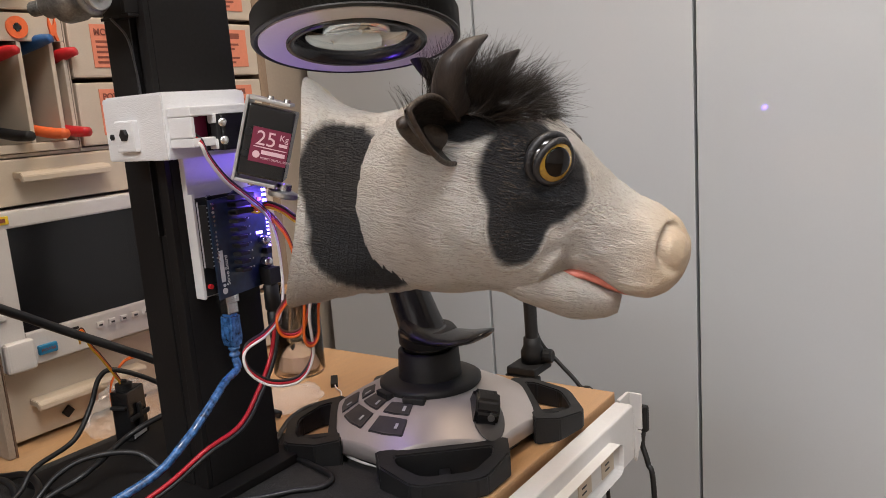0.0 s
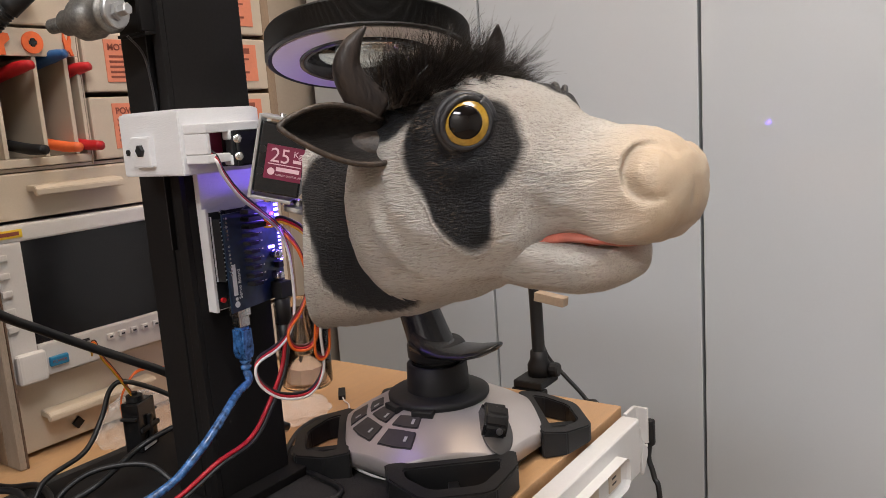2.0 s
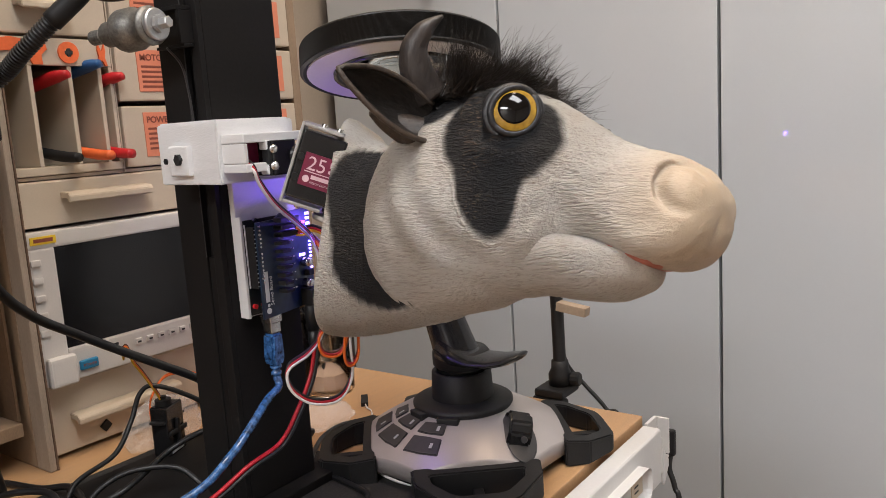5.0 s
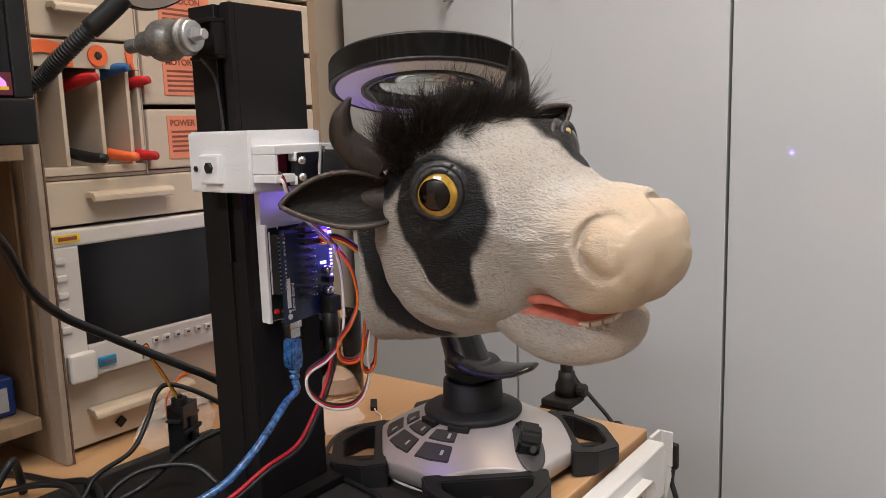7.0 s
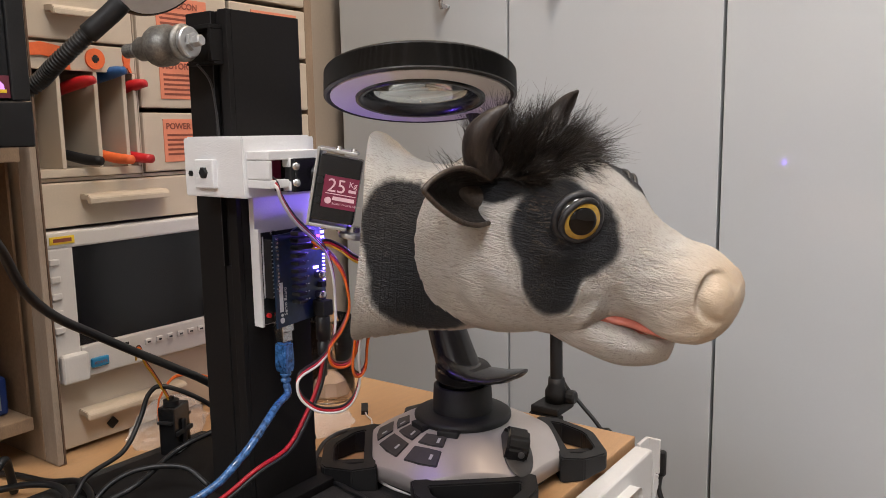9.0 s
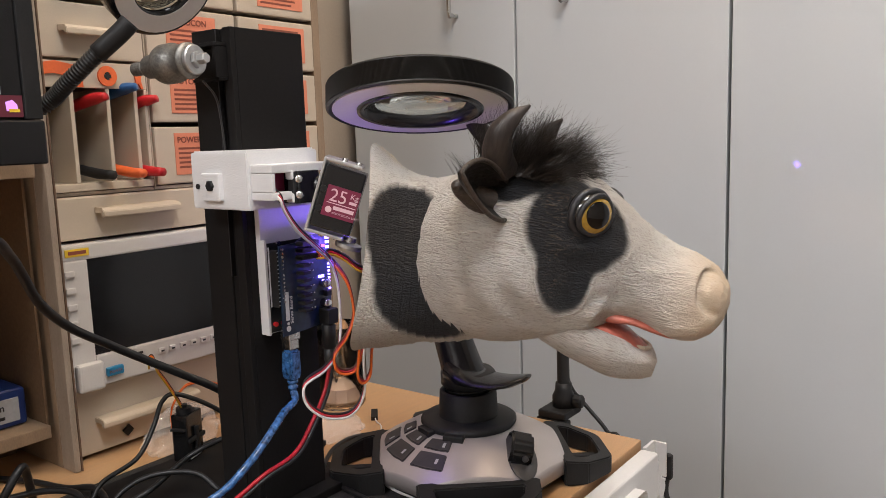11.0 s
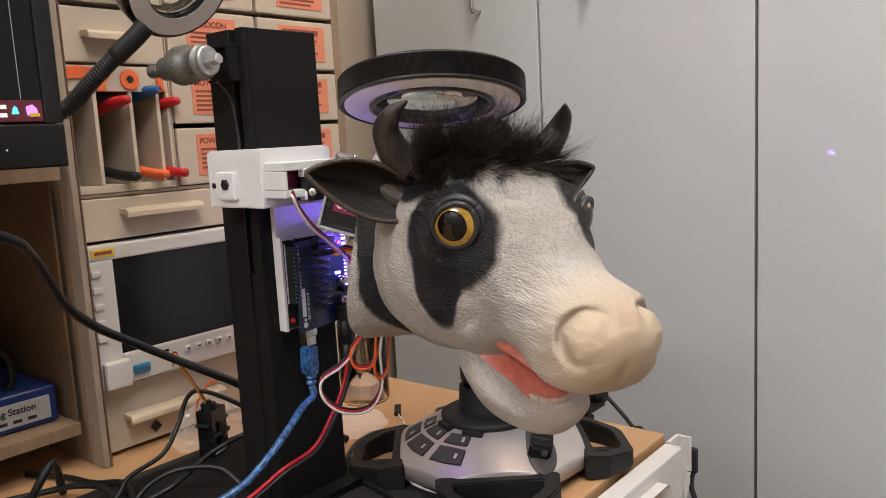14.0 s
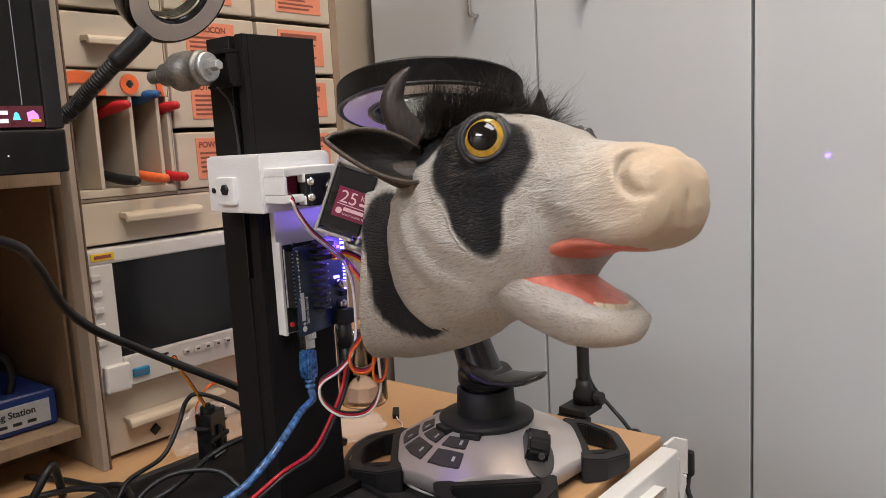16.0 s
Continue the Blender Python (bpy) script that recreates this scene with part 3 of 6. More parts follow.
# second and third columns with labels
for z0, z1, title in ((0.2560, 0.3165, "POWER MA"), (0.3190, 0.3765, "MOTOR C"), (0.3790, 0.4365, "MICROCON"), (0.4390, 0.4965, "SENSORS")):
    d = drawer_face(-0.2265, -0.1140, z0, z1)
    card(d, -0.2030, -0.142, z0 + 0.010, z1 - 0.0075, title if title != "SENSORS" else "")
    d = drawer_face(-0.1115, 0.0030, z0, z1)
    card(d, -0.0815, -0.0130, z0 + 0.010, z1 - 0.0075, "")
drawer_face(-0.1475, 0.0030, 0.0730, 0.2535)
part("divider", box((-0.78, -0.2283, 0.2535), (XF - 0.002, -0.2272, 0.56), 0), "ivory", rack)
part("shelf_board", box((-0.78, -0.342, 0.2528), (XF - 0.004, 0.003, 0.2558), 0), "ivory", rack)
part("upper_filler", box((-0.78, -0.3415, 0.543), (XF - 0.003, 0.003, 0.720), 0.001), "ivory", rack)

# tool holder
holder = thing("tool_holder", (-0.45, -0.285, 0.2562), "ivory printed tool holder with orange tool icons", "tool holder", )
hy = [-0.3405, -0.3080, -0.2720, -0.2430, -0.2300]
part("header_board", box((-0.425, -0.3405, 0.352), (XF, -0.2300, 0.3760), 0.001), "ivory", holder)
part("back_plate", box((-0.520, -0.3405, 0.257), (-0.515, -0.2300, 0.352), 0), "ivory", holder)
part("floor_plate", box((-0.515, -0.3405, 0.2565), (XF, -0.2300, 0.2640), 0.001), "ivory", holder)
for k, y in enumerate(hy):
    w = 0.0020 if 0 < k < 4 else 0.0035
    part("divider", box((-0.514, y - (w if k else 0), 0.2642), (XF, y + (w if k < 4 else 0), 0.3518), 0.0008), "ivory", holder)


def icon(name, outline, label):
    part(name, prism(outline, XF + 0.0002, XF + 0.0022, "x", bevel=0.0003), "orange", holder, label)


icon("drill_icon", [(-0.337, 0.365), (-0.333, 0.3735), (-0.322, 0.3755), (-0.310, 0.3735), (-0.292, 0.3705), (-0.291, 0.3655), (-0.297, 0.3610), (-0.296, 0.3525), (-0.305, 0.3525), (-0.309, 0.3620), (-0.322, 0.3645), (-0.332, 0.3630)], "orange cordless drill icon")
part("wheel_icon", turned([(0.0095, 0.0), (0.0095, 0.002), (0.0035, 0.002), (0.0035, 0.0)], (XF + 0.0002, -0.2715, 0.3635), (1, 0, 0), 32, closed=True), "orange", holder, "orange round icon")
part("wheel_hub", merge(box((XF + 0.0003, -0.2752, 0.3620), (XF + 0.0024, -0.2678, 0.3650), 0.0003), box((XF + 0.0004, -0.2730, 0.3598), (XF + 0.0025, -0.2700, 0.3672), 0.0003)), "textblack", holder, "dark cross icon")
icon("pliers_icon", [(-0.2445, 0.3525), (-0.2420, 0.3600), (-0.2435, 0.3660), (-0.2425, 0.3745), (-0.2405, 0.3660), (-0.2385, 0.3660), (-0.2365, 0.3745), (-0.2355, 0.3660), (-0.2370, 0.3600), (-0.2345, 0.3525), (-0.2372, 0.3525), (-0.2395, 0.3585), (-0.2418, 0.3525)], "orange pliers icon")
for y, colour, dz, name, lab, lo in ((-0.2895, "red", 0.338, "pliers", "red-handled pliers in the tool holder", "black"), (-0.2575, "blue_grip", 0.348, "pliers", "blue-handled pliers in the tool holder", "orange"), (-0.2360, "red", 0.337, "cutter", "red-handled cutter in the tool holder", "red")):
    e = thing(name, (-0.45, y, 0.2642), lab, "hand tool", "tools in the holder")
    part("upper_grip", tube([(-0.50, y - 0.002, dz - 0.012), (-0.46, y - 0.003, dz - 0.004), (-0.425, y + 0.004, dz + 0.004), (-0.412, y + 0.010, dz + 0.006)], 0.006, 10, 6, flat=0.8, radii=[0.004, 0.006, 0.007, 0.0045]), colour, e, "", True)
    part("lower_grip", tube([(-0.50, y - 0.002, 0.284), (-0.46, y - 0.002, 0.278), (-0.425, y + 0.003, 0.272), (-0.408, y + 0.008, 0.2705)], 0.006, 10, 6, flat=0.8, radii=[0.004, 0.006, 0.0065, 0.0055]), lo, e, "", True)
    part("jaws", box((-0.512, y - 0.004, 0.2644), (-0.498, y + 0.003, dz - 0.008), 0.001), "black", e)

# oscilloscope in the rack
scope = thing("oscilloscope", (-0.43, -0.23, 0.0705), "white bench oscilloscope with a dark blank screen", "oscilloscope")
part("case", box((-0.55, -0.3385, 0.0708), (-0.4125, -0.1495, 0.2088), 0.006, 3), "scope_white", scope)
for dy0, dy1, dz0, dz1 in ((-0.3385, -0.1495, 0.1945, 0.2090), (-0.3385, -0.3150, 0.0725, 0.1950), (-0.3150, -0.1495, 0.0725, 0.1022)):
    part("bezel", box((-0.4130, dy0, dz0), (-0.4085, dy1, dz1), 0.002), "scope_white", scope)
part("screen", box((-0.4130, -0.3148, 0.1024), (-0.4118, -0.1495, 0.1943), 0), "screen", scope, "dark unlit screen")
part("side_grip", box((-0.4088, -0.3380, 0.0715), (-0.4000, -0.3120, 0.0990), 0.004, 3), "scope_white", scope)
for k in range(5):
    z = 0.118 + k * 0.0155
    part("rib", box((-0.4088, -0.3382, z), (-0.4062, -0.3290, z + 0.006), 0.0012), "scope_white", scope)
pk = part("power_key", box((-0.4090, -0.3075, 0.0800), (-0.4050, -0.2900, 0.0890), 0.0018, 3), "scope_blue", scope, "blue power key")
words("key_text", "POWER", 0.0038, on_x(-0.4048, -0.3055, 0.0830), "ink", pk)
part("card_slot", box((-0.4089, -0.2770, 0.0935), (-0.4080, -0.2670, 0.0960), 0), "textblack", scope)
for k in range(6):
    y = -0.2500 + k * 0.0125
    b = part("button", box((-0.4090, y, 0.0885), (-0.4062, y + 0.0075, 0.0945), 0.0012, 3), "scope_white", scope)
    part("mark", box((-0.4064, y + 0.002, 0.0905), (-0.4059, y + 0.0055, 0.0922), 0), "keygrey", b)
part("maker_label", box((-0.4088, -0.3360, 0.1985), (-0.4076, -0.3130, 0.2055), 0.0004), "yellow", scope, "yellow label with dark print")
part("label_mark", box((-0.4080, -0.3330, 0.2005), (-0.4073, -0.3160, 0.2037), 0), "ink", scope)

# small square chip stuck on the lower drawer
chip = thing("small_black_chip", (-0.42, -0.29, 0.0), "small black square piece on the drawer front", "chip")
part("body", box((-0.0013, -0.0045, -0.0040), (0.0013, 0.0045, 0.0040), 0.0005, m=Matrix.Translation((-0.4204, -0.2830, 0.0170)) @ Matrix.Rotation(radians(38), 4, "X")), "black", chip)

# open cubby with the soldering station
cub = thing("open_shelf_cabinet", (-0.6, -0.7, 0), "brown open cabinet beside the drawer rack", "cabinet")
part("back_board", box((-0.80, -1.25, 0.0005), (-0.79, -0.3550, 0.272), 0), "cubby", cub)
part("lower_shelf", box((-0.789, -1.25, 0.0320), (-0.425, -0.3560, 0.0440), 0.001), "plywood", cub, "bare plywood shelf")
part("top_board", box((-0.80, -1.25, 0.2725), (-0.405, -0.3560, 0.2880), 0.001), "plywood", cub)
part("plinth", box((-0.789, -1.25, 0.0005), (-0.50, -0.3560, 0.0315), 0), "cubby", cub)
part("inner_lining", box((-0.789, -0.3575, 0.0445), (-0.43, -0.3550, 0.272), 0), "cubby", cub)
part("end_panel", box((-0.80, -1.262, 0.0005), (-0.405, -1.2505, 0.2880), 0.001), "plywood", cub)

sold = thing("soldering_station", (-0.55, -0.43, 0.0442), "blue soldering station with a grey name plate", "soldering station")
part("case", box((-0.62, -0.520, 0.0446), (-0.450, -0.3640, 0.0800), 0.004, 3), "soldblue", sold)
part("name_plate", box((-0.4502, -0.470, 0.0500), (-0.4486, -0.3715, 0.0720), 0.0005), "plate", sold, "grey name plate")
words("plate_text", "Soldering Station", 0.0088, on_x(-0.4484, -0.4450, 0.0620), "textblack", sold, bold=0.0002)
for k in range(4):
    part("plate_mark", box((-0.4487, -0.432 + k * 0.013, 0.0535), (-0.4483, -0.424 + k * 0.013, 0.0565), 0), "textblack", sold)
part("carry_loop", tube([(-0.47, -0.50, 0.078), (-0.462, -0.478, 0.11), (-0.46, -0.44, 0.132), (-0.462, -0.405, 0.120), (-0.465, -0.395, 0.098), (-0.47, -0.398, 0.078)], 0.0035, 8, 6), "rubber", sold, "black cable loop", True)
pack = thing("blue_tool_case", (-0.55, -0.47, 0.08), "dark blue case standing in the open cabinet", "case")
part("body", box((-0.68, -0.60, 0.0802), (-0.50, -0.415, 0.125), 0.006, 3), "soldblue", pack)

# monitor
monitor = thing("monitor", (-0.28, -0.70, 0.0), "black desktop monitor showing a dark screen", "monitor")
part("back_shell", box((-0.300, -0.98, 0.290), (-0.2660, -0.419, 0.640), 0.004, 3), "black", monitor)
part("screen", box((-0.2655, -0.975, 0.3185), (-0.2625, -0.4295, 0.634), 0), "screen", monitor, "dark lit screen with a taskbar")
part("bottom_bezel", box((-0.2660, -0.98, 0.2865), (-0.2585, -0.4170, 0.3165), 0.0022, 3), "black_gloss", monitor)
part("side_bezel", box((-0.2660, -0.4290, 0.3170), (-0.2605, -0.4170, 0.640), 0.001), "black", monitor)
part("taskbar", box((-0.2627, -0.975, 0.3186), (-0.2622, -0.4296, 0.3330), 0), mat("taskbar_glow", (0.06, 0.01, 0.015), 0.3, emit=(0.055, 0.010, 0.016), power=1.0), monitor, "dark red taskbar")
part("window_line", box((-0.2626, -0.4436, 0.3335), (-0.2622, -0.4431, 0.634), 0), mat("screen_line", (0.1, 0.1, 0.1), 0.3, emit=(0.16, 0.16, 0.17), power=1.0), monitor)
tl = mat("screen_text", (0.5, 0.5, 0.5), 0.4, emit=(0.75, 0.72, 0.72), power=0.8)
M["screen_text"] = tl
for z, a in ((0.3270, -0.470), (0.3215, -0.474)):
    part("clock_bar", box((-0.2621, a, z), (-0.2618, -0.4535, z + 0.0028), 0), "screen_text", monitor)
part("bell_icon", prism([(-0.4505, 0.3235), (-0.4495, 0.3275), (-0.448, 0.3290), (-0.4465, 0.3275), (-0.4455, 0.3235)], -0.2621, -0.2618, "x"), mat("cyan_icon", (0.1, 0.5, 0.6), 0.4, emit=(0.12, 0.65, 0.85), power=1.0), monitor)
part("tray_icon", prism([(-0.4405, 0.3225), (-0.4410, 0.3285), (-0.4365, 0.3300), (-0.4335, 0.3270), (-0.4330, 0.3230)], -0.2621, -0.2618, "x"), mat("violet_icon", (0.4, 0.2, 0.6), 0.4, emit=(0.62, 0.25, 0.75), power=1.0), monitor)
part("tray_badge", box((-0.2620, -0.4390, 0.3218), (-0.2616, -0.4320, 0.3240), 0), "yellow", monitor)
part("status_led", box((-0.2588, -0.4585, 0.2990), (-0.2582, -0.4575, 0.3000), 0), "screen_text", monitor)
part("stand_neck", box((-0.315, -0.73, 0.006), (-0.3005, -0.67, 0.42), 0.003), "black", monitor)
part("stand_foot", box((-0.40, -0.80, 0.0003), (-0.24, -0.60, 0.006), 0.002), "black", monitor)


# ---- the column and what hangs on it ----
column = thing("support_column", (-0.20, -0.283, 0.0), "tall square black column with a slotted face", "column")
part("foot_plate", box((-0.335, -0.372, 0.0024), (-0.165, -0.236, 0.0095), 0.001), "black_ex", column, "flat black foot plate")
part("pillar", box((-0.2246, -0.3130, 0.0098), (-0.1800, -0.2476, 0.3800), 0.0008), "black_ex", column)
part("slot_cheek", box((-0.2246, -0.3175, 0.0100), (-0.1965, -0.3132, 0.3800), 0.0006), "black_ex", column)
part("slot_cheek", box((-0.1890, -0.3175, 0.0100), (-0.1800, -0.3132, 0.3800), 0.0006), "black_ex", column)
part("slot_stop", box((-0.1963, -0.3160, 0.0100), (-0.1892, -0.3132, 0.1960), 0.0004), "black_ex", column)
part("slot_edge", box((-0.1966, -0.3179, 0.1960), (-0.1960, -0.3173, 0.3790), 0), "keygrey", column)
part("top_bracket", merge(box((-0.2150, -0.3260, 0.3420), (-0.1845, -0.3177, 0.3440), 0.0004), box((-0.2150, -0.3290, 0.3660), (-0.1845, -0.3177, 0.3690), 0.0006), box((-0.1880, -0.3280, 0.3442), (-0.1845, -0.3177, 0.3658), 0.0004)), "black_ex", column)

# metal bush clamped to the column top
bush = thing("metal_bush", (-0.2, -0.345, 0.354), "worn cast metal bush with a bolt through it", "bush")
ax = V(0.985, 0.16, 0.05).normalized()
c0 = V(-0.208, -0.3465, 0.3545)
part("sleeve", turned([(0.0075, -0.026), (0.0085, -0.024), (0.0085, -0.014), (0.0130, -0.011), (0.0142, -0.008), (0.0142, 0.002), (0.0122, 0.005), (0.0112, 0.0125), (0.0128, 0.0135), (0.0128, 0.0165), (0.0100, 0.018)], c0, ax, 36), "metal", bush, "", True)
part("washer", turned([(0.0102, 0.0182), (0.0106, 0.0190), (0.0106, 0.0212), (0.0098, 0.0220)], c0, ax, 32), "alu", bush, "dull steel washer")
part("bolt", turned([(0.0042, -0.040), (0.0050, -0.039), (0.0050, -0.0300), (0.0040, -0.0295), (0.0040, -0.0262)], c0, ax, 18), "metal", bush)
part("bolt_end", turned([(0.0062, 0.0222), (0.0062, 0.0250), (0.0040, 0.0252), (0.0040, 0.0310), (0.0034, 0.0318)], c0, ax, 6), "alu", bush)
part("strap", tube([(-0.198, -0.3300, 0.342), (-0.1955, -0.3215, 0.330), (-0.1935, -0.3195, 0.310), (-0.1920, -0.3192, 0.2908)], 0.0022, 6, 6, flat=0.3), "keygrey", bush, "grey flat strap")

# white printed bracket
brk = thing("servo_bracket", (-0.17, -0.31, 0.25), "white 3D-printed servo bracket clamped round the column", "bracket")
part("block", prism([(-0.2060, -0.3400), (-0.1410, -0.3420), (-0.1380, -0.2790), (-0.1795, -0.2450), (-0.1795, -0.3178), (-0.2060, -0.3178)], 0.2500, 0.2905, "z", bevel=0.0008), "bracket", brk)
part("lip", prism([(-0.2040, -0.3380), (-0.1430, -0.3400), (-0.1410, -0.2820), (-0.1700, -0.2520), (-0.1795, -0.3170)], 0.2905, 0.2915, "z"), "bracket", brk)
part("nut_boss", box((-0.1890, -0.3450, 0.2560), (-0.1690, -0.3398, 0.2760), 0.0012), "bracket", brk)
part("screw_head", turned([(0.0042, 0.0), (0.0042, 0.0012), (0.0034, 0.0018)], (-0.1785, -0.3450, 0.2670), (0, -1, 0), 6), "black", brk, "black hexagonal screw")
part("side_screw", turned([(0.0022, 0.0), (0.0022, 0.001)], (-0.1985, -0.3402, 0.2660), (0, -1, 0), 6), "black", brk)
bx = thing("servo_holder", (-0.13, -0.31, 0.252), "white printed box holding the first servo", "servo holder")
part("top_wall", box((-0.1408, -0.3395, 0.2755), (-0.1190, -0.2850, 0.2815), 0.0008), "bracket", bx)
part("bottom_wall", box((-0.1408, -0.3395, 0.2570), (-0.1190, -0.3220, 0.2625), 0.0008), "bracket", bx)
part("end_wall", box((-0.1408, -0.3395, 0.2627), (-0.1190, -0.3368, 0.2753), 0.0006), "bracket", bx)
part("inner_wall", box((-0.1395, -0.3366, 0.2627), (-0.1300, -0.3190, 0.2753), 0), "maroon", bx, "maroon servo label showing in the opening")
part("clip_tab", box((-0.1250, -0.3225, 0.2705), (-0.1180, -0.3185, 0.2765), 0.001), "bracket", bx)
part("clip_tab", box((-0.1250, -0.3225, 0.2545), (-0.1180, -0.3185, 0.2610), 0.001), "bracket", bx)
s1 = thing("tilt_servo", (-0.12, -0.305, 0.262), "black servo with two steel screws in the white holder", "servo")
part("case", box((-0.1380, -0.3188, 0.2535), (-0.1165, -0.2980, 0.2762), 0.0012), "black_gloss", s1)
part("ear_plate", box((-0.1240, -0.3215, 0.2540), (-0.1178, -0.3100, 0.2762), 0.001), "black", s1)
for z in (0.2597, 0.2707):
    sc = part("screw", turned([(0.0031, 0.0), (0.0031, 0.0010), (0.0022, 0.0022), (0.0, 0.0025)][:3], (-0.1178, -0.3170, z), (0.8, -0.6, 0), 20), "steel", s1, "polished steel screw", True)
part("shaft", turned([(0.0080, 0.0), (0.0075, 0.005), (0.0055, 0.010), (0.0055, 0.020)], (-0.1210, -0.2975, 0.265), (0.88, 0.47, 0), 24), "black_gloss", s1)

# controller boards on the column
mount = thing("board_mount_plate", (-0.177, -0.278, 0.15), "white printed plate holding the controller board", "plate")
part("plate", box((-0.1797, -0.3065, 0.1500), (-0.1745, -0.2480, 0.2490), 0.0008), "bracket", mount)
part("edge_rail", box((-0.1744, -0.3070, 0.1500), (-0.1700, -0.3045, 0.2235), 0.0005), "bracket", mount)
uno = thing("controller_board", (-0.168, -0.278, 0.152), "black microcontroller board mounted upright", "circuit board")
part("board", box((-0.1712, -0.3045, 0.1522), (-0.1696, -0.2510, 0.2208), 0), "pcb_black", uno)
part("pin_header", box((-0.1696, -0.3030, 0.1720), (-0.1612, -0.3005, 0.2160), 0.0003), "black", uno)
part("header_stripe", box((-0.1695, -0.3042, 0.1720), (-0.1690, -0.3033, 0.2180), 0), "silk", uno)
for k in range(14):
    part("pin_mark", box((-0.1695, -0.3029, 0.1735 + k * 0.0031), (-0.1611, -0.3006, 0.1742 + k * 0.0031), 0), "silk", uno)
part("reset_key", turned([(0.0018, 0), (0.0018, 0.0022)], (-0.1696, -0.3015, 0.1585), (1, 0, 0), 14), "red", uno, "red reset key")
part("usb_socket", box((-0.1694, -0.2975, 0.1450), (-0.1590, -0.2860, 0.1610), 0.0006), "steel", uno, "bright steel USB socket")
part("corner_screw", turned([(0.0025, 0), (0.0022, 0.0016)], (-0.1696, -0.2940, 0.2195), (1, 0, 0), 14), "steel", uno)
sh = thing("servo_shield", (-0.157, -0.277, 0.152), "dark blue servo driver board with lit LEDs", "circuit board")
SX = -0.1575
part("board", prism([(-0.3035, 0.1500), (-0.2520, 0.1530), (-0.2520, 0.2235), (-0.2560, 0.2250), (-0.2800, 0.2235), (-0.2860, 0.2200), (-0.3035, 0.2195)], SX - 0.0016, SX, "x"), "pcb", sh)
words("board_text", "Servo Board", 0.0042, Matrix.Translation((SX + 0.0002, -0.2935, 0.1590)) @ FACE_X @ Matrix.Rotation(radians(90), 4, "Z"), "silk", sh, "small white print")
part("maker_bar", box((SX, -0.3005, 0.1620), (SX + 0.0002, -0.2970, 0.1840), 0), "silk", sh, "faded white print")
for y, r in ((-0.2985, 0.0022), (-0.2985, 0.0012)):
    part("print_dot", turned([(r, 0.0), (r, 0.0002)], (SX, y, 0.1555 if r > 0.002 else 0.1595), (1, 0, 0), 20), "silk", sh)
for k in range(14):
    z = 0.1770 + k * 0.0029 + (0.002 if k > 7 else 0)
    part("solder_pad", turned([(0.0010, 0.0), (0.0009, 0.0010)], (SX, -0.3012, z), (1, 0, 0), 8), "steel", sh)
for k in range(9):
    z = 0.1680 + k * 0.0058
    h = part("pin_header", box((SX, -0.2880, z - 0.0012), (SX + 0.0085, -0.2800, z + 0.0012), 0.0003), "black", sh)
    for j in range(3):
        part("pin", box((SX + 0.001, -0.2795 + j * 0.0030, z - 0.0004), (SX + 0.0030, -0.2783 + j * 0.0030, z + 0.0004), 0), "steel", h)
for k in range(3):
    z = 0.2090 + k * 0.0052
    part("wire_plug", box((SX + 0.001, -0.2880, z - 0.0017), (SX + 0.0090, -0.2700, z + 0.0017), 0.0005), "black", sh)
for z in (0.1690, 0.1850):
    part("capacitor", turned([(0.0033, 0.0), (0.0034, 0.0005), (0.0034, 0.0075), (0.0028, 0.0082)], (SX, -0.2610, z), (1, -0.2, 0), 20), "steel", sh, "silver capacitor", True)
part("power_jack", box((SX, -0.2665, 0.1530), (SX + 0.0110, -0.2560, 0.1650), 0.0006), "black", sh)
part("relay", box((SX, -0.2610, 0.1745), (SX + 0.005, -0.2560, 0.1790), 0.0004), "black", sh)
for k in range(8):
    part("led", box((SX, -0.2545, 0.1790 + k * 0.0028), (SX + 0.0012, -0.2530, 0.1804 + k * 0.0028), 0), "led_blue", sh, "lit blue LED")
for z in (0.2120, 0.2160, 0.2195):
    part("led", box((SX, -0.2560, z), (SX + 0.0015, -0.2530, z + 0.0020), 0), "led_blue", sh, "lit blue LED")
part("led", box((SX, -0.2600, 0.2135), (SX + 0.0015, -0.2580, 0.2155), 0), "led_red", sh, "lit magenta LED")
part("led", box((SX, -0.2640, 0.2045), (SX + 0.0015, -0.2610, 0.2060), 0), "led_blue", sh, "lit blue LED")
part("led", box((SX, -0.2650, 0.1895), (SX + 0.0015, -0.2600, 0.1915), 0), "led_blue", sh, "lit blue LED")

# cables at the boards
usb = thing("usb_cable", (-0.16, -0.295, 0.12), "translucent blue braided USB cable plugged into the board", "cable")
part("connector", box((-0.1690, -0.2965, 0.1375), (-0.1600, -0.2870, 0.1448), 0.0006), "steel", usb, "steel USB plug")
part("boot", prism([(-0.2975, 0.1372), (-0.2990, 0.1180), (-0.2965, 0.1130), (-0.2890, 0.1130), (-0.2865, 0.1180), (-0.2872, 0.1372)], -0.1695, -0.1580, "x", bevel=0.0018), "blue_usb", usb, "clear blue moulded plug")
part("strain_relief", turned([(0.0030, 0.0), (0.0030, 0.0015), (0.0040, 0.002), (0.0040, 0.004), (0.0030, 0.0045), (0.0030, 0.006), (0.0042, 0.0065), (0.0042, 0.0085)], (-0.1630, -0.2930, 0.1045), (0, 0, 1), 16), "blue_usb", usb, "", True)
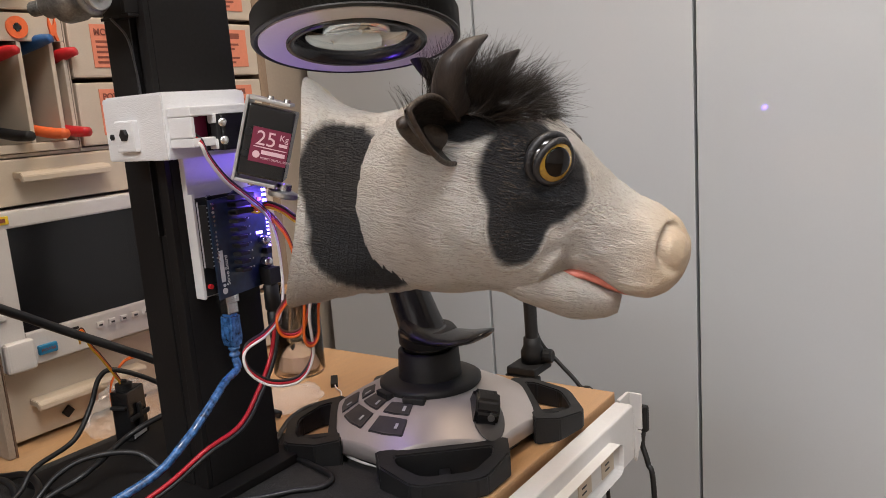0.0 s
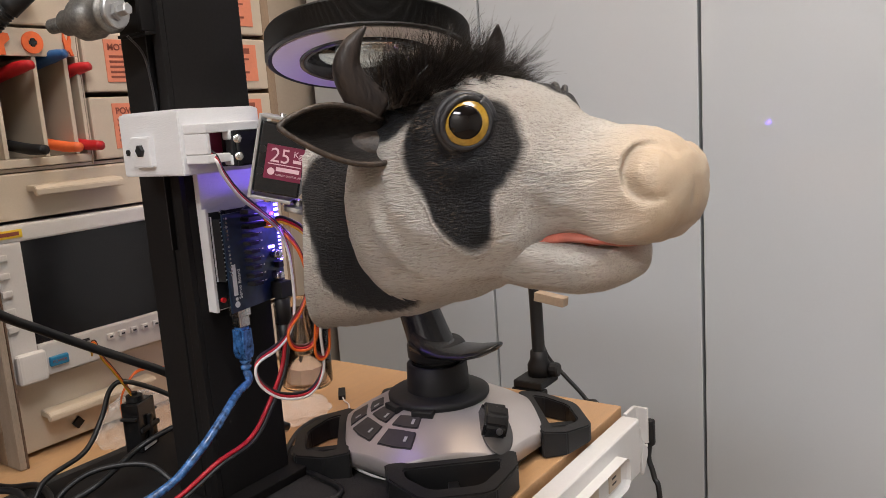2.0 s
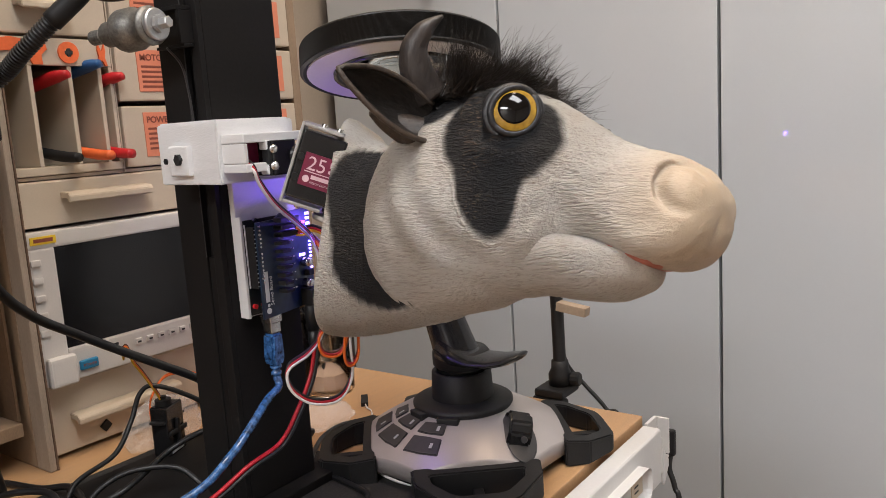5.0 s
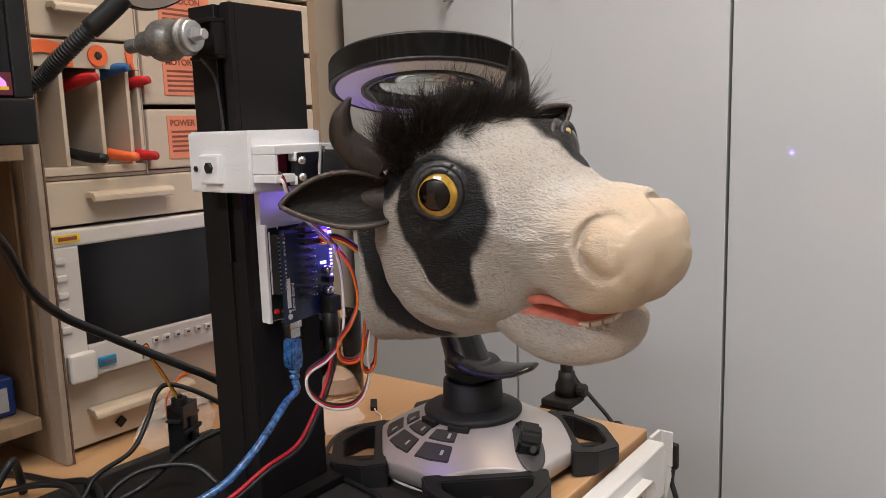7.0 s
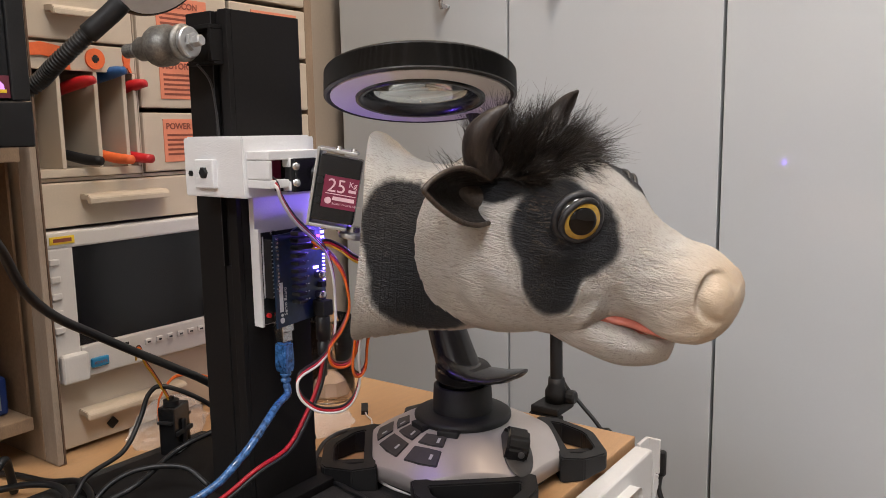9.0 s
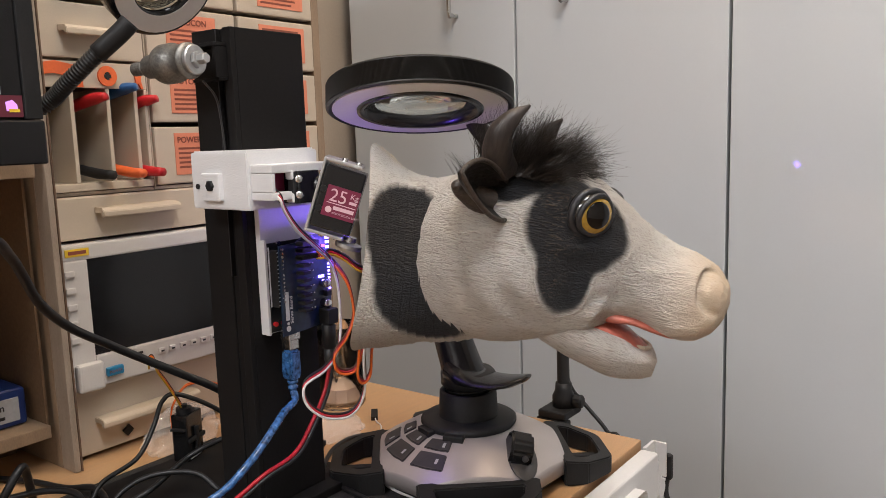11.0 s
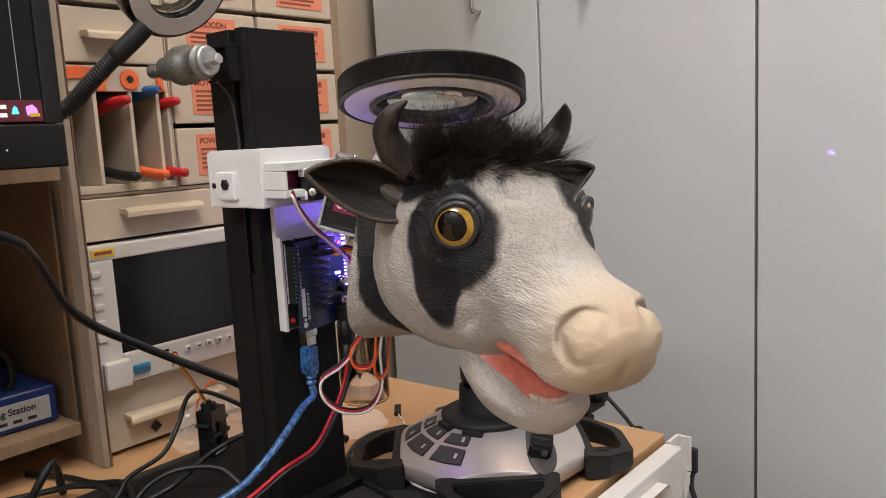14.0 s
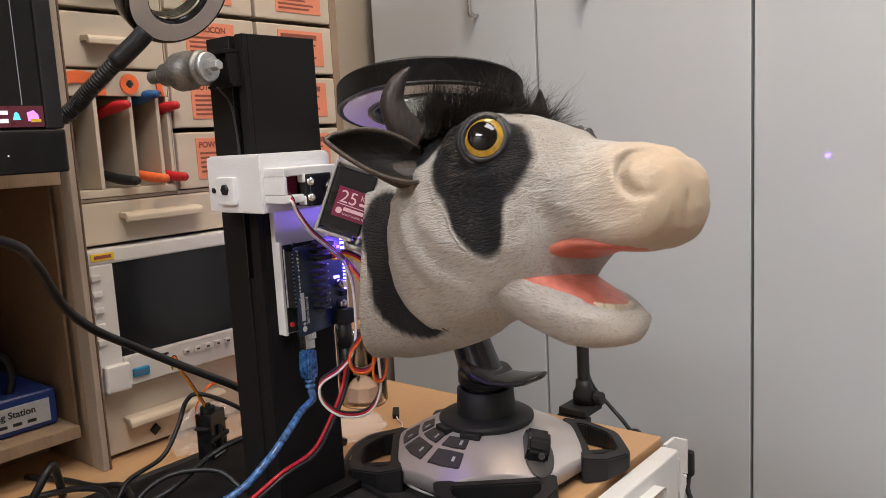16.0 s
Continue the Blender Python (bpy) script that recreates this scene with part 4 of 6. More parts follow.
part("cord", tube([(-0.1630, -0.2930, 0.105), (-0.160, -0.2950, 0.0975), (-0.153, -0.3130, 0.0940), (-0.1480, -0.3370, 0.0800), (-0.1480, -0.3530, 0.0690), (-0.1600, -0.3720, 0.0500), (-0.1900, -0.4050, 0.0300), (-0.23, -0.45, 0.0100), (-0.27, -0.52, 0.0035), (-0.30, -0.62, 0.0033)], 0.0030, 10, 10), "blue_usb", usb, "", True)
pw = thing("power_lead", (-0.16, -0.262, 0.12), "red and black power lead with a black barrel plug", "cable")
part("barrel_plug", turned([(0.0045, 0.0), (0.0050, 0.002), (0.0050, 0.010), (0.0042, 0.0105), (0.0042, 0.012), (0.0056, 0.0125), (0.0056, 0.0300), (0.0045, 0.0315)], (-0.1520, -0.2620, 0.1215), (0, 0, 1), 18), "rubber", pw, "", True)
red_line = [(-0.1520, -0.2620, 0.1225), (-0.1540, -0.2680, 0.0990), (-0.1520, -0.2860, 0.0780), (-0.1480, -0.3090, 0.0620), (-0.1480, -0.3400, 0.0560), (-0.1580, -0.3700, 0.0400), (-0.19, -0.4060, 0.0180), (-0.23, -0.46, 0.0045), (-0.28, -0.60, 0.0030)]
part("red_wire", tube(red_line, 0.0016, 8, 10), "redwire", pw, "red wire", True)
part("black_wire", tube([(x + 0.0012, y + 0.0016, z - 0.0024) for x, y, z in red_line[:-2]] + [(-0.228, -0.459, 0.0030), (-0.278, -0.60, 0.0030)], 0.0016, 8, 10), "rubber", pw, "black wire", True)


def ribbon(name, base, label, line, colours, r=0.0010, sideways=(-0.35, 0.4, 0.85)):
    e = thing(name, base, label, "servo cable", "servo cables")
    s = Vector(sideways).normalized()
    for k, (cn, cm) in enumerate(colours):
        off = s * (k - (len(colours) - 1) / 2) * r * 1.85
        part(cn, tube([Vector(q) + off for q in line], r, 6, 8), cm, e, "", True)
    return e


TRI = (("white_wire", "whitewire"), ("red_wire", "redwire"), ("black_wire", "rubber"))
OBR = (("orange_wire", "orangewire"), ("red_wire", "redwire"), ("brown_wire", "brownwire"))
YRB = (("yellow_wire", "yellowwire"), ("red_wire", "redwire"), ("black_wire", "rubber"))
ribbon("servo_lead", (-0.13, -0.335, 0.264), "white, red and black servo lead", [(-0.1310, -0.3330, 0.2660), (-0.1190, -0.3340, 0.2600), (-0.1210, -0.3280, 0.2500), (-0.1250, -0.3132, 0.2347), (-0.1300, -0.2920, 0.2201), (-0.1370, -0.2717, 0.2062), (-0.1370, -0.2650, 0.1885), (-0.1350, -0.2655, 0.1640), (-0.1320, -0.2700, 0.1480), (-0.1300, -0.2778, 0.1344), (-0.1300, -0.2913, 0.1259), (-0.1300, -0.3110, 0.1202), (-0.1300, -0.3098, 0.1055), (-0.1250, -0.2959, 0.0922), (-0.1200, -0.2741, 0.0888), (-0.1180, -0.2605, 0.1034), (-0.1100, -0.2680, 0.1347), (-0.0950, -0.2760, 0.1650), (-0.085, -0.28, 0.2)], TRI)
ribbon("servo_lead", (-0.15, -0.275, 0.206), "yellow, red and black servo lead", [(-0.1500, -0.2730, 0.2090), (-0.1460, -0.2700, 0.2085), (-0.1400, -0.2670, 0.2115), (-0.1250, -0.2676, 0.2081), (-0.1080, -0.2725, 0.2029), (-0.0900, -0.275, 0.200)], YRB, sideways=(0, 0.2, 1))
ribbon("servo_lead", (-0.15, -0.275, 0.2), "orange, red and brown servo lead", [(-0.1500, -0.2730, 0.2142), (-0.1440, -0.2680, 0.2080), (-0.1360, -0.2650, 0.2000), (-0.1280, -0.2620, 0.1860), (-0.1220, -0.2640, 0.1650), (-0.1230, -0.2711, 0.1495), (-0.1250, -0.2839, 0.1365), (-0.1250, -0.2805, 0.1234), (-0.1200, -0.2682, 0.1220), (-0.1150, -0.2615, 0.1397), (-0.1050, -0.2680, 0.16), (-0.09, -0.275, 0.19)], OBR)
ribbon("servo_lead", (-0.12, -0.265, 0.14), "orange, red and brown servo lead loop under the head", [(-0.1050, -0.2720, 0.1700), (-0.1140, -0.2690, 0.1350), (-0.1160, -0.2690, 0.1180), (-0.1150, -0.2640, 0.1120), (-0.1130, -0.2580, 0.1180), (-0.1080, -0.2600, 0.1400), (-0.09, -0.268, 0.17)], OBR)

# ---- joystick ----
JC = V(-0.1020, -0.1440, 0)
joy = thing("joystick", (-0.1020, -0.1440, 0.0), "silver and black desktop joystick with dark base keys", "joystick")


def outline_r(a):
    """Radius of the silver shell at an angle: an octagon, its flats at the legs closer in than those between."""
    return min((0.0800 if k % 2 else 0.0860) / max(0.3, math.cos(a - radians(-95 + 45 * k))) for k in range(8))


def shell_height(r):
    return float(np.interp(r, [0.038, 0.060, 0.080, 0.095], [0.0465, 0.0375, 0.0265, 0.0165]))


bm = bmesh.new()
N = 192
rings = []
for f in (0.40, 0.55, 0.7, 0.82, 0.92, 0.97, 0.985, 0.99, 1.0, 1.0):
    ring = []
    for k in range(N):
        a = 2 * math.pi * k / N
        r = outline_r(a) * f
        z = shell_height(r) - (0.0015 if len(rings) == 8 else 0) if len(rings) < 9 else 0.010
        ring.append(bm.verts.new((JC.x + r * math.cos(a), JC.y + r * math.sin(a), z)))
    rings.append(ring)
for a, b in zip(rings, rings[1:]):
    for k in range(N):
        bm.faces.new((a[k], a[(k + 1) % N], b[(k + 1) % N], b[k]))
bm.faces.new(rings[0])
bm.faces.new(rings[-1])
part("silver_shell", bm, "silver", joy, "satin silver plastic shell", True)
part("underbody", turned([(0.076, 0.0008), (0.080, 0.003), (0.082, 0.0098)], JC, (0, 0, 1), 48), "black", joy)


def leg_loop(angle):
    """One black corner leg: a sloped frame round an opening."""
    bm = bmesh.new()
    out = [(0.076, -0.050), (0.097, -0.048), (0.121, -0.028), (0.124, -0.020), (0.124, 0.020), (0.121, 0.028), (0.097, 0.048), (0.076, 0.050)]
    inn = [(0.0870, -0.036), (0.096, -0.035), (0.1115, -0.020), (0.1135, -0.014), (0.1135, 0.014), (0.1115, 0.020), (0.096, 0.035), (0.0870, 0.036)]
    q = Matrix.Translation(JC) @ Matrix.Rotation(angle, 4, "Z")

    def top(r):
        return float(np.interp(r, [0.076, 0.090, 0.124], [0.0230, 0.0215, 0.0150]))
    loops = []
    for pts, hi in ((out, 0), (out, 1), (inn, 1), (inn, 0)):
        loops.append([bm.verts.new(q @ Vector((r, s, top(r) if hi else 0.0006))) for r, s in pts])
    loops.append(loops[0])
    for a, b in zip(loops, loops[1:]):
        for k in range(len(out)):
            bm.faces.new((a[k], a[(k + 1) % 8], b[(k + 1) % 8], b[k]))
    bmesh.ops.bevel(bm, geom=bm.edges[:], offset=0.0012, segments=2, affect="EDGES")
    return bm


for a in (-140, -50, 40, 130):
    lg = part("leg_frame", leg_loop(radians(a)), "black", joy)
    part("foot_pad", turned([(0.012, 0.0003), (0.012, 0.0025)], JC + V(0.098 * math.cos(radians(a)), 0.098 * math.sin(radians(a)), 0), (0, 0, 1), 20), "rubber", lg)
    part("foot_web", box((0.0800, -0.004, 0.002), (0.115, 0.004, 0.008), 0.001, m=Matrix.Translation(JC) @ Matrix.Rotation(radians(a), 4, "Z")), "black", lg)
part("collar_disc", turned([(0.0385, 0.040), (0.0425, 0.0465), (0.0425, 0.0490), (0.0400, 0.0505), (0.0260, 0.0520)], JC, (0, 0, 1), 48), "black", joy, "", True)
for a in (-112, -72):
    part("collar_lug", box((0.036, -0.009, 0.0405), (0.0475, 0.009, 0.0478), 0.0012, m=Matrix.Translation(JC) @ Matrix.Rotation(radians(a), 4, "Z")), "black", joy)
part("collar_cup", turned([(0.0265, 0.0495), (0.0265, 0.0505), (0.0252, 0.0740), (0.0240, 0.0750), (0.0215, 0.0745), (0.0210, 0.066)], JC, (0, 0, 1), 40), "black", joy, "", True)


def key_cap(a0, a1, r0, r1):
    bm = bmesh.new()
    rows = []
    for lift in (-0.0006, 0.0012):
        row = []
        for r, aa in ((r0, a0), (r0, (a0 + a1) / 2), (r0, a1), (r1, a1), (r1, (a0 + a1) / 2), (r1, a0)):
            row.append(bm.verts.new(JC + V(r * math.cos(radians(aa)), r * math.sin(radians(aa)), shell_height(r) + lift)))
        rows.append(row)
    n = len(rows[0])
    for k in range(n):
        bm.faces.new((rows[0][k], rows[0][(k + 1) % n], rows[1][(k + 1) % n], rows[1][k]))
    bm.faces.new(rows[1])
    bm.faces.new(rows[0])
    bmesh.ops.bevel(bm, geom=bm.edges[:], offset=0.0007, segments=2, affect="EDGES")
    return bm


for a0, a1 in ((-154, -132), (-127, -102), (-96, -72)):
    for r0, r1 in ((0.0475, 0.0585), (0.0620, 0.0760)):
        k = part("key", key_cap(a0, a1, r0, r1), "keygrey", joy)
        am = radians((a0 + a1) / 2 + 6)
        rm = (r0 + r1) / 2
        part("key_mark", box((-0.0025, -0.0012, 0), (0.0025, 0.0012, 0.0003), 0, m=Matrix.Translation(JC + V(rm * math.cos(am), rm * math.sin(am), shell_height(rm) + 0.0014)) @ Matrix.Rotation(am, 4, "Z") @ Matrix.Rotation(radians(27), 4, "Y")), "plate", k)
ta = radians(-16)
tq = Matrix.Translation(JC + V(0.066 * math.cos(ta), 0.066 * math.sin(ta), shell_height(0.066))) @ Matrix.Rotation(ta, 4, "Z") @ Matrix.Rotation(radians(27), 4, "Y")
bmw = bmesh.new()
bmesh.ops.create_uvsphere(bmw, u_segments=24, v_segments=12, radius=1)
bmesh.ops.transform(bmw, matrix=tq @ Matrix.Translation((0.004, 0, -0.0004)) @ Matrix.Rotation(radians(-35), 4, "Z") @ Matrix.Diagonal((0.026, 0.013, 0.0016, 1)), verts=bmw.verts[:])
part("throttle_well", bmw, "keygrey", joy, "", True)
thr = part("throttle_lever", prism([(-0.013, -0.002), (-0.010, 0.010), (-0.004, 0.0145), (0.004, 0.0130), (0.010, 0.008), (0.013, -0.002)], -0.008, 0.008, "y", bevel=0.0018), "black_gloss", joy)
thr.data.transform(tq @ Matrix.Translation((-0.002, 0, 0)) @ Matrix.Rotation(radians(-35), 4, "Z") @ Matrix.Diagonal((1.2, 1.2, 1.2, 1)))
part("lever_dot", turned([(0.0028, 0), (0.0022, 0.001)], tq @ V(0.0118, -0.0066, 0.0078), tq.to_3x3() @ V(0.7, -0.5, 0.6), 14), "keygrey", thr)
stick_line = [JC + V(*q) for q in ((0, 0, 0.066), (-0.002, 0, 0.082), (-0.009, 0.001, 0.100), (-0.018, 0.002, 0.125), (-0.023, 0.003, 0.160), (-0.021, 0.002, 0.195))]
part("grip", tube(stick_line, 0.019, 20, 6, radii=[0.0195, 0.0200, 0.0180, 0.0165, 0.0180, 0.0185]), "black_gloss", joy, "", True)
part("grip_skirt", turned([(0.0215, 0.078), (0.0240, 0.080), (0.0245, 0.090), (0.0220, 0.093)], JC + V(-0.002, 0, 0), (0.03, 0, 1), 36), "black", joy, "", True)
bm = bmesh.new()
fr = [(-0.112, 0.020, 0.0935, 0.012), (-0.098, 0.022, 0.0890, 0.008), (-0.082, 0.022, 0.0870, 0.0045), (-0.064, 0.021, 0.0880, 0.0045), (-0.050, 0.018, 0.0915, 0.0042), (-0.041, 0.011, 0.0950, 0.0030), (-0.037, 0.004, 0.0975, 0.0012)]
rr = []
for x, w, z, h in fr:
    rr.append([bm.verts.new((x + 0.001, -0.149 + w * math.cos(t), z + h * math.sin(t))) for t in (2 * math.pi * k / 20 for k in range(20))])
for a, b in zip(rr, rr[1:]):
    for k in range(20):
        bm.faces.new((a[k], a[(k + 1) % 20], b[(k + 1) % 20], b[k]))
bm.faces.new(rr[0])
bm.faces.new(rr[-1])
part("hand_rest", bm, "black_gloss", joy, "", True)

# ---- ring magnifier lamp ----
RC = V(-0.0805, -0.2253, 0.3159)
RN = V(-0.1413, 0.2027, 1).normalized()
lamp = thing("magnifier_lamp", (-0.098, 0.02, 0.0), "black ring magnifier lamp on a gooseneck stand", "lamp")
prof = [(0.0455, 0.002)]
prof += [(0.0660, 0.0018), (0.0682, 0.0), (0.0702, 0.0012)]
for k in range(24):
    prof += [(0.0702, 0.0022 + k * 0.00066), (0.0697, 0.0025 + k * 0.00066)]
prof += [(0.0697, 0.0184), (0.0684, 0.0195), (0.0470, 0.0195), (0.0455, 0.0184)]
part("ring_housing", turned(prof, RC, RN, 160, closed=True), "ringblack", lamp, "ribbed black ring housing", False)
part("diffuser", turned([(0.0475, 0.0004), (0.0655, 0.0004), (0.0655, 0.0017), (0.0475, 0.0017)], RC, RN, 64, closed=True), "diffuser", lamp, "unlit frosted diffuser ring")
part("lens_rim", turned([(0.0425, -0.0010), (0.0473, -0.0010), (0.0473, 0.0120), (0.0405, 0.0120), (0.0395, 0.0100)], RC, RN, 64, closed=True), "black_gloss", lamp, "", True)
glass = bpy.data.materials.new("lens_glass")
glass.use_nodes = True
gb = glass.node_tree.nodes["Principled BSDF"]
gb.inputs["Transmission Weight"].default_value, gb.inputs["Roughness"].default_value, gb.inputs["IOR"].default_value = 1.0, 0.01, 1.5
gb.inputs["Base Color"].default_value = (0.93, 0.98, 0.95, 1)
M["glass"] = glass
lens = []
for k in range(7):
    f = k / 6
    lens.append((0.0003 + 0.0402 * f, 0.0080 - 0.0045 * (1 - f * f)))
for k in range(7):
    f = 1 - k / 6
    lens.append((0.0003 + 0.0402 * f, 0.0092 + 0.0045 * (1 - f * f)))
lo = part("lens", turned(lens, RC, RN, 48), "glass", lamp, "clear magnifying lens", True)
lo.visible_shadow = False
neck = [(-0.0980, 0.0260, 0.030), (-0.1000, 0.0290, 0.0645), (-0.1009, 0.0290, 0.1011), (-0.1008, 0.0190, 0.1569), (-0.0979, -0.0050, 0.2011), (-0.0906, -0.0500, 0.2485), (-0.0803, -0.0900, 0.2691), (-0.0770, -0.120, 0.2830), (-0.0735, -0.142, 0.2930), (-0.0740, -0.1580, 0.3020)]
part("gooseneck", tube(neck, 0.0062, 14, 10, radii=[0.0066, 0.0066, 0.0062, 0.0060, 0.0058, 0.0056]), "rubber", lamp, "", True)
part("neck_sleeve", tube([neck[-2], ((neck[-2][0] + neck[-1][0]) / 2, (neck[-2][1] + neck[-1][1]) / 2, (neck[-2][2] + neck[-1][2]) / 2 - 0.001), neck[-1], (-0.0755, -0.1660, 0.3120)], 0.0075, 14, 4), "black", lamp, "", True)
part("clamp_arm", box((-0.116, 0.0020, 0.0004), (-0.084, 0.040, 0.0085), 0.002), "black", lamp)
part("clamp_jaw", box((-0.118, 0.0015, -0.055), (-0.082, 0.012, 0.0003), 0.002), "black", lamp)
part("pole_socket", turned([(0.0120, 0.0086), (0.0120, 0.020), (0.0090, 0.026), (0.0085, 0.034)], (-0.098, 0.026, 0), (0, 0, 1), 24), "black", lamp, "", True)
part("clamp_knob", turned([(0.0065, 0.0), (0.0075, 0.002), (0.0075, 0.008), (0.0060, 0.010)], (-0.086, 0.026, 0.016), (1, 0.1, 0), 12), "black", lamp)
tab = thing("wooden_tab", (-0.085, 0.025, 0.09), "small pale wooden tab fixed on the lamp stand", "tab")
part("block", box((-0.0960, 0.018, 0.0855), (-0.0640, 0.030, 0.0945), 0.0006, m=Matrix.Translation((-0.08, 0.024, 0.09)) @ Matrix.Rotation(radians(8), 4, "Y") @ Matrix.Translation((0.08, -0.024, -0.09))), "tan_wood", tab)
lc = thing("lamp_power_cable", (-0.08, 0.05, 0.0), "black lamp cable running down behind the workbench", "cable")
part("cord", tube([(-0.102, 0.034, 0.055), (-0.1005, 0.048, 0.022), (-0.0807, 0.050, 0.0008), (-0.0595, 0.050, -0.0200), (-0.04, 0.05, -0.05), (-0.03, 0.06, -0.3), (-0.03, 0.06, -0.745)], 0.0022, 8, 8), "rubber", lc, "", True)

# second lamp behind the monitor
lamp2 = thing("gooseneck_lamp", (-0.34, -0.66, 0.0), "black gooseneck ring lamp behind the monitor", "lamp")
n2 = [(-0.34, -0.66, 0.012), (-0.345, -0.62, 0.12), (-0.345, -0.52, 0.24), (-0.3250, -0.430, 0.305), (-0.3000, -0.3957, 0.3286), (-0.2800, -0.3860, 0.3450), (-0.2600, -0.3735, 0.3640), (-0.2480, -0.3620, 0.3780)]
part("gooseneck", tube(n2, 0.0055, 12, 12), "rubber", lamp2, "", True)
bm = None
line = spline(n2, 12)
for c, d in zip(line[40:-6:1], line[41:-5:1]):
    bm = turned([(0.0056, -0.0008), (0.0064, -0.0003), (0.0064, 0.0003), (0.0056, 0.0008)], c, d - c, 12, bm)
part("neck_ribs", bm, "rubber", lamp2, "", True)
C2, N2 = V(-0.238, -0.328, 0.416), V(0.83, 0.0, -0.60).normalized()
part("neck_sleeve", tube([n2[-2], n2[-1], (-0.243, -0.356, 0.386)], 0.0072, 14, 4), "black", lamp2, "", True)
part("ring_housing", turned([(0.0250, 0.0), (0.0425, 0.0), (0.0440, -0.002), (0.0440, -0.018), (0.0420, -0.020), (0.0250, -0.020)], C2, N2, 64, closed=True), "black_gloss", lamp2, "", True)
part("diffuser", turned([(0.0260, 0.0006), (0.0400, 0.0006), (0.0400, 0.0012), (0.0260, 0.0012)], C2, N2, 64, closed=True), "diffuser", lamp2, "unlit frosted diffuser ring")
part("lens", turned([(0.0249, -0.010), (0.0249, -0.006)], C2, N2, 48), "glass", lamp2, "clear lens")
part("foot", turned([(0.040, 0.0004), (0.040, 0.008), (0.012, 0.012)], (-0.34, -0.66, 0.0), (0, 0, 1), 32), "black", lamp2)

# ---- small servo, cables and bits on the bench ----
ms = thing("micro_servo", (-0.325, -0.28, 0.0095), "loose black micro servo with a cross horn", "servo")
sq = Matrix.Translation((-0.324, -0.281, 0.0096)) @ Matrix.Rotation(radians(22), 4, "Z")
part("case", box((-0.008, -0.0125, 0.0002), (0.008, 0.0125, 0.0440), 0.0012, m=sq), "black_gloss", ms)
part("ear_plate", box((-0.0070, -0.0165, 0.0300), (0.0070, 0.0165, 0.0322), 0.0005, m=sq), "black", ms)
part("gear_tower", turned([(0.0070, 0.0442), (0.0070, 0.0490), (0.0030, 0.0495), (0.0030, 0.0520)], sq @ V(0, -0.003, 0), (0, 0, 1), 18), "black", ms)
part("horn", merge(box((0.0082, -0.0130, 0.0180), (0.0110, 0.0130, 0.0225), 0.0015, m=sq), box((0.0082, -0.0022, 0.0090), (0.0112, 0.0022, 0.0310), 0.0010, m=sq)), "black", ms)
part("label_bar", box((0.0081, -0.0100, 0.0020), (0.0083, 0.0080, 0.0080), 0, m=sq), "plate", ms, "dark label with grey print")
ribbon("micro_servo_lead", (-0.32, -0.29, 0.06), "orange, red and brown servo lead", [(-0.3240, -0.2830, 0.0545), (-0.3220, -0.2900, 0.0680), (-0.3180, -0.3030, 0.0890), (-0.3150, -0.3120, 0.1020), (-0.3100, -0.3190, 0.1165), (-0.312, -0.3215, 0.1150), (-0.318, -0.318, 0.106)], (("orange_wire", "yellowwire"), ("red_wire", "orangewire"), ("brown_wire", "brownwire")), 0.0008)
ribbon("loose_servo_lead", (-0.33, -0.28, 0.05), "orange servo lead curling behind the column", [(-0.3290, -0.2930, 0.0400), (-0.3330, -0.2908, 0.0500), (-0.3350, -0.2854, 0.0610), (-0.3350, -0.2695, 0.0740), (-0.3200, -0.2518, 0.0730), (-0.310, -0.235, 0.06)], (("orange_wire", "orangewire"), ("red_wire", "orangewire")), 0.0008)


def cord(name, base, label, line, r):
    e = thing(name, base, label, "cable", "black cables on the bench")
    part("cord", tube(line, r, 10, 8), "rubber", e, "", True)


cord("thick_black_cable", (-0.3, -0.4, 0.0), "thick black cable sagging across the rack", [(-0.21, -0.56, 0.272), (-0.2200, -0.4843, 0.2466), (-0.2500, -0.4532, 0.2256), (-0.2800, -0.4243, 0.1875), (-0.3000, -0.3936, 0.1602), (-0.3100, -0.3595, 0.1379), (-0.3100, -0.3251, 0.1153), (-0.3000, -0.2940, 0.0946), (-0.2900, -0.2650, 0.0740), (-0.27, -0.22, 0.03), (-0.25, -0.18, 0.0035)], 0.0036)
cord("black_cable", (-0.3, -0.4, 0.0), "thin black cable bent up from the bench", [(-0.29, -0.50, 0.003), (-0.3000, -0.4034, 0.0100), (-0.3100, -0.3742, 0.0237), (-0.3200, -0.3356, 0.0287), (-0.3300, -0.3116, 0.0469), (-0.3300, -0.3004, 0.0678), (-0.3200, -0.2903, 0.0732), (-0.3000, -0.2634, 0.0544), (-0.28, -0.235, 0.02), (-0.27, -0.21, 0.003)], 0.0021)
cord("black_cable", (-0.27, -0.36, 0.0), "black cable lying over the column foot", [(-0.27, -0.45, 0.003), (-0.2778, -0.4004, 0.0100), (-0.2787, -0.3731, 0.0250), (-0.2663, -0.3530, 0.0330), (-0.2486, -0.3276, 0.0290), (-0.2300, -0.3190, 0.0150)], 0.0021)
cord("black_cable", (-0.26, -0.35, 0.0), "black cable lying over the column foot", [(-0.25, -0.45, 0.003), (-0.2660, -0.3946, 0.0160), (-0.2583, -0.3633, 0.0260), (-0.2710, -0.3164, 0.0350), (-0.2464, -0.2954, 0.0500), (-0.235, -0.275, 0.050), (-0.232, -0.24, 0.02), (-0.24, -0.22, 0.003)], 0.0023)
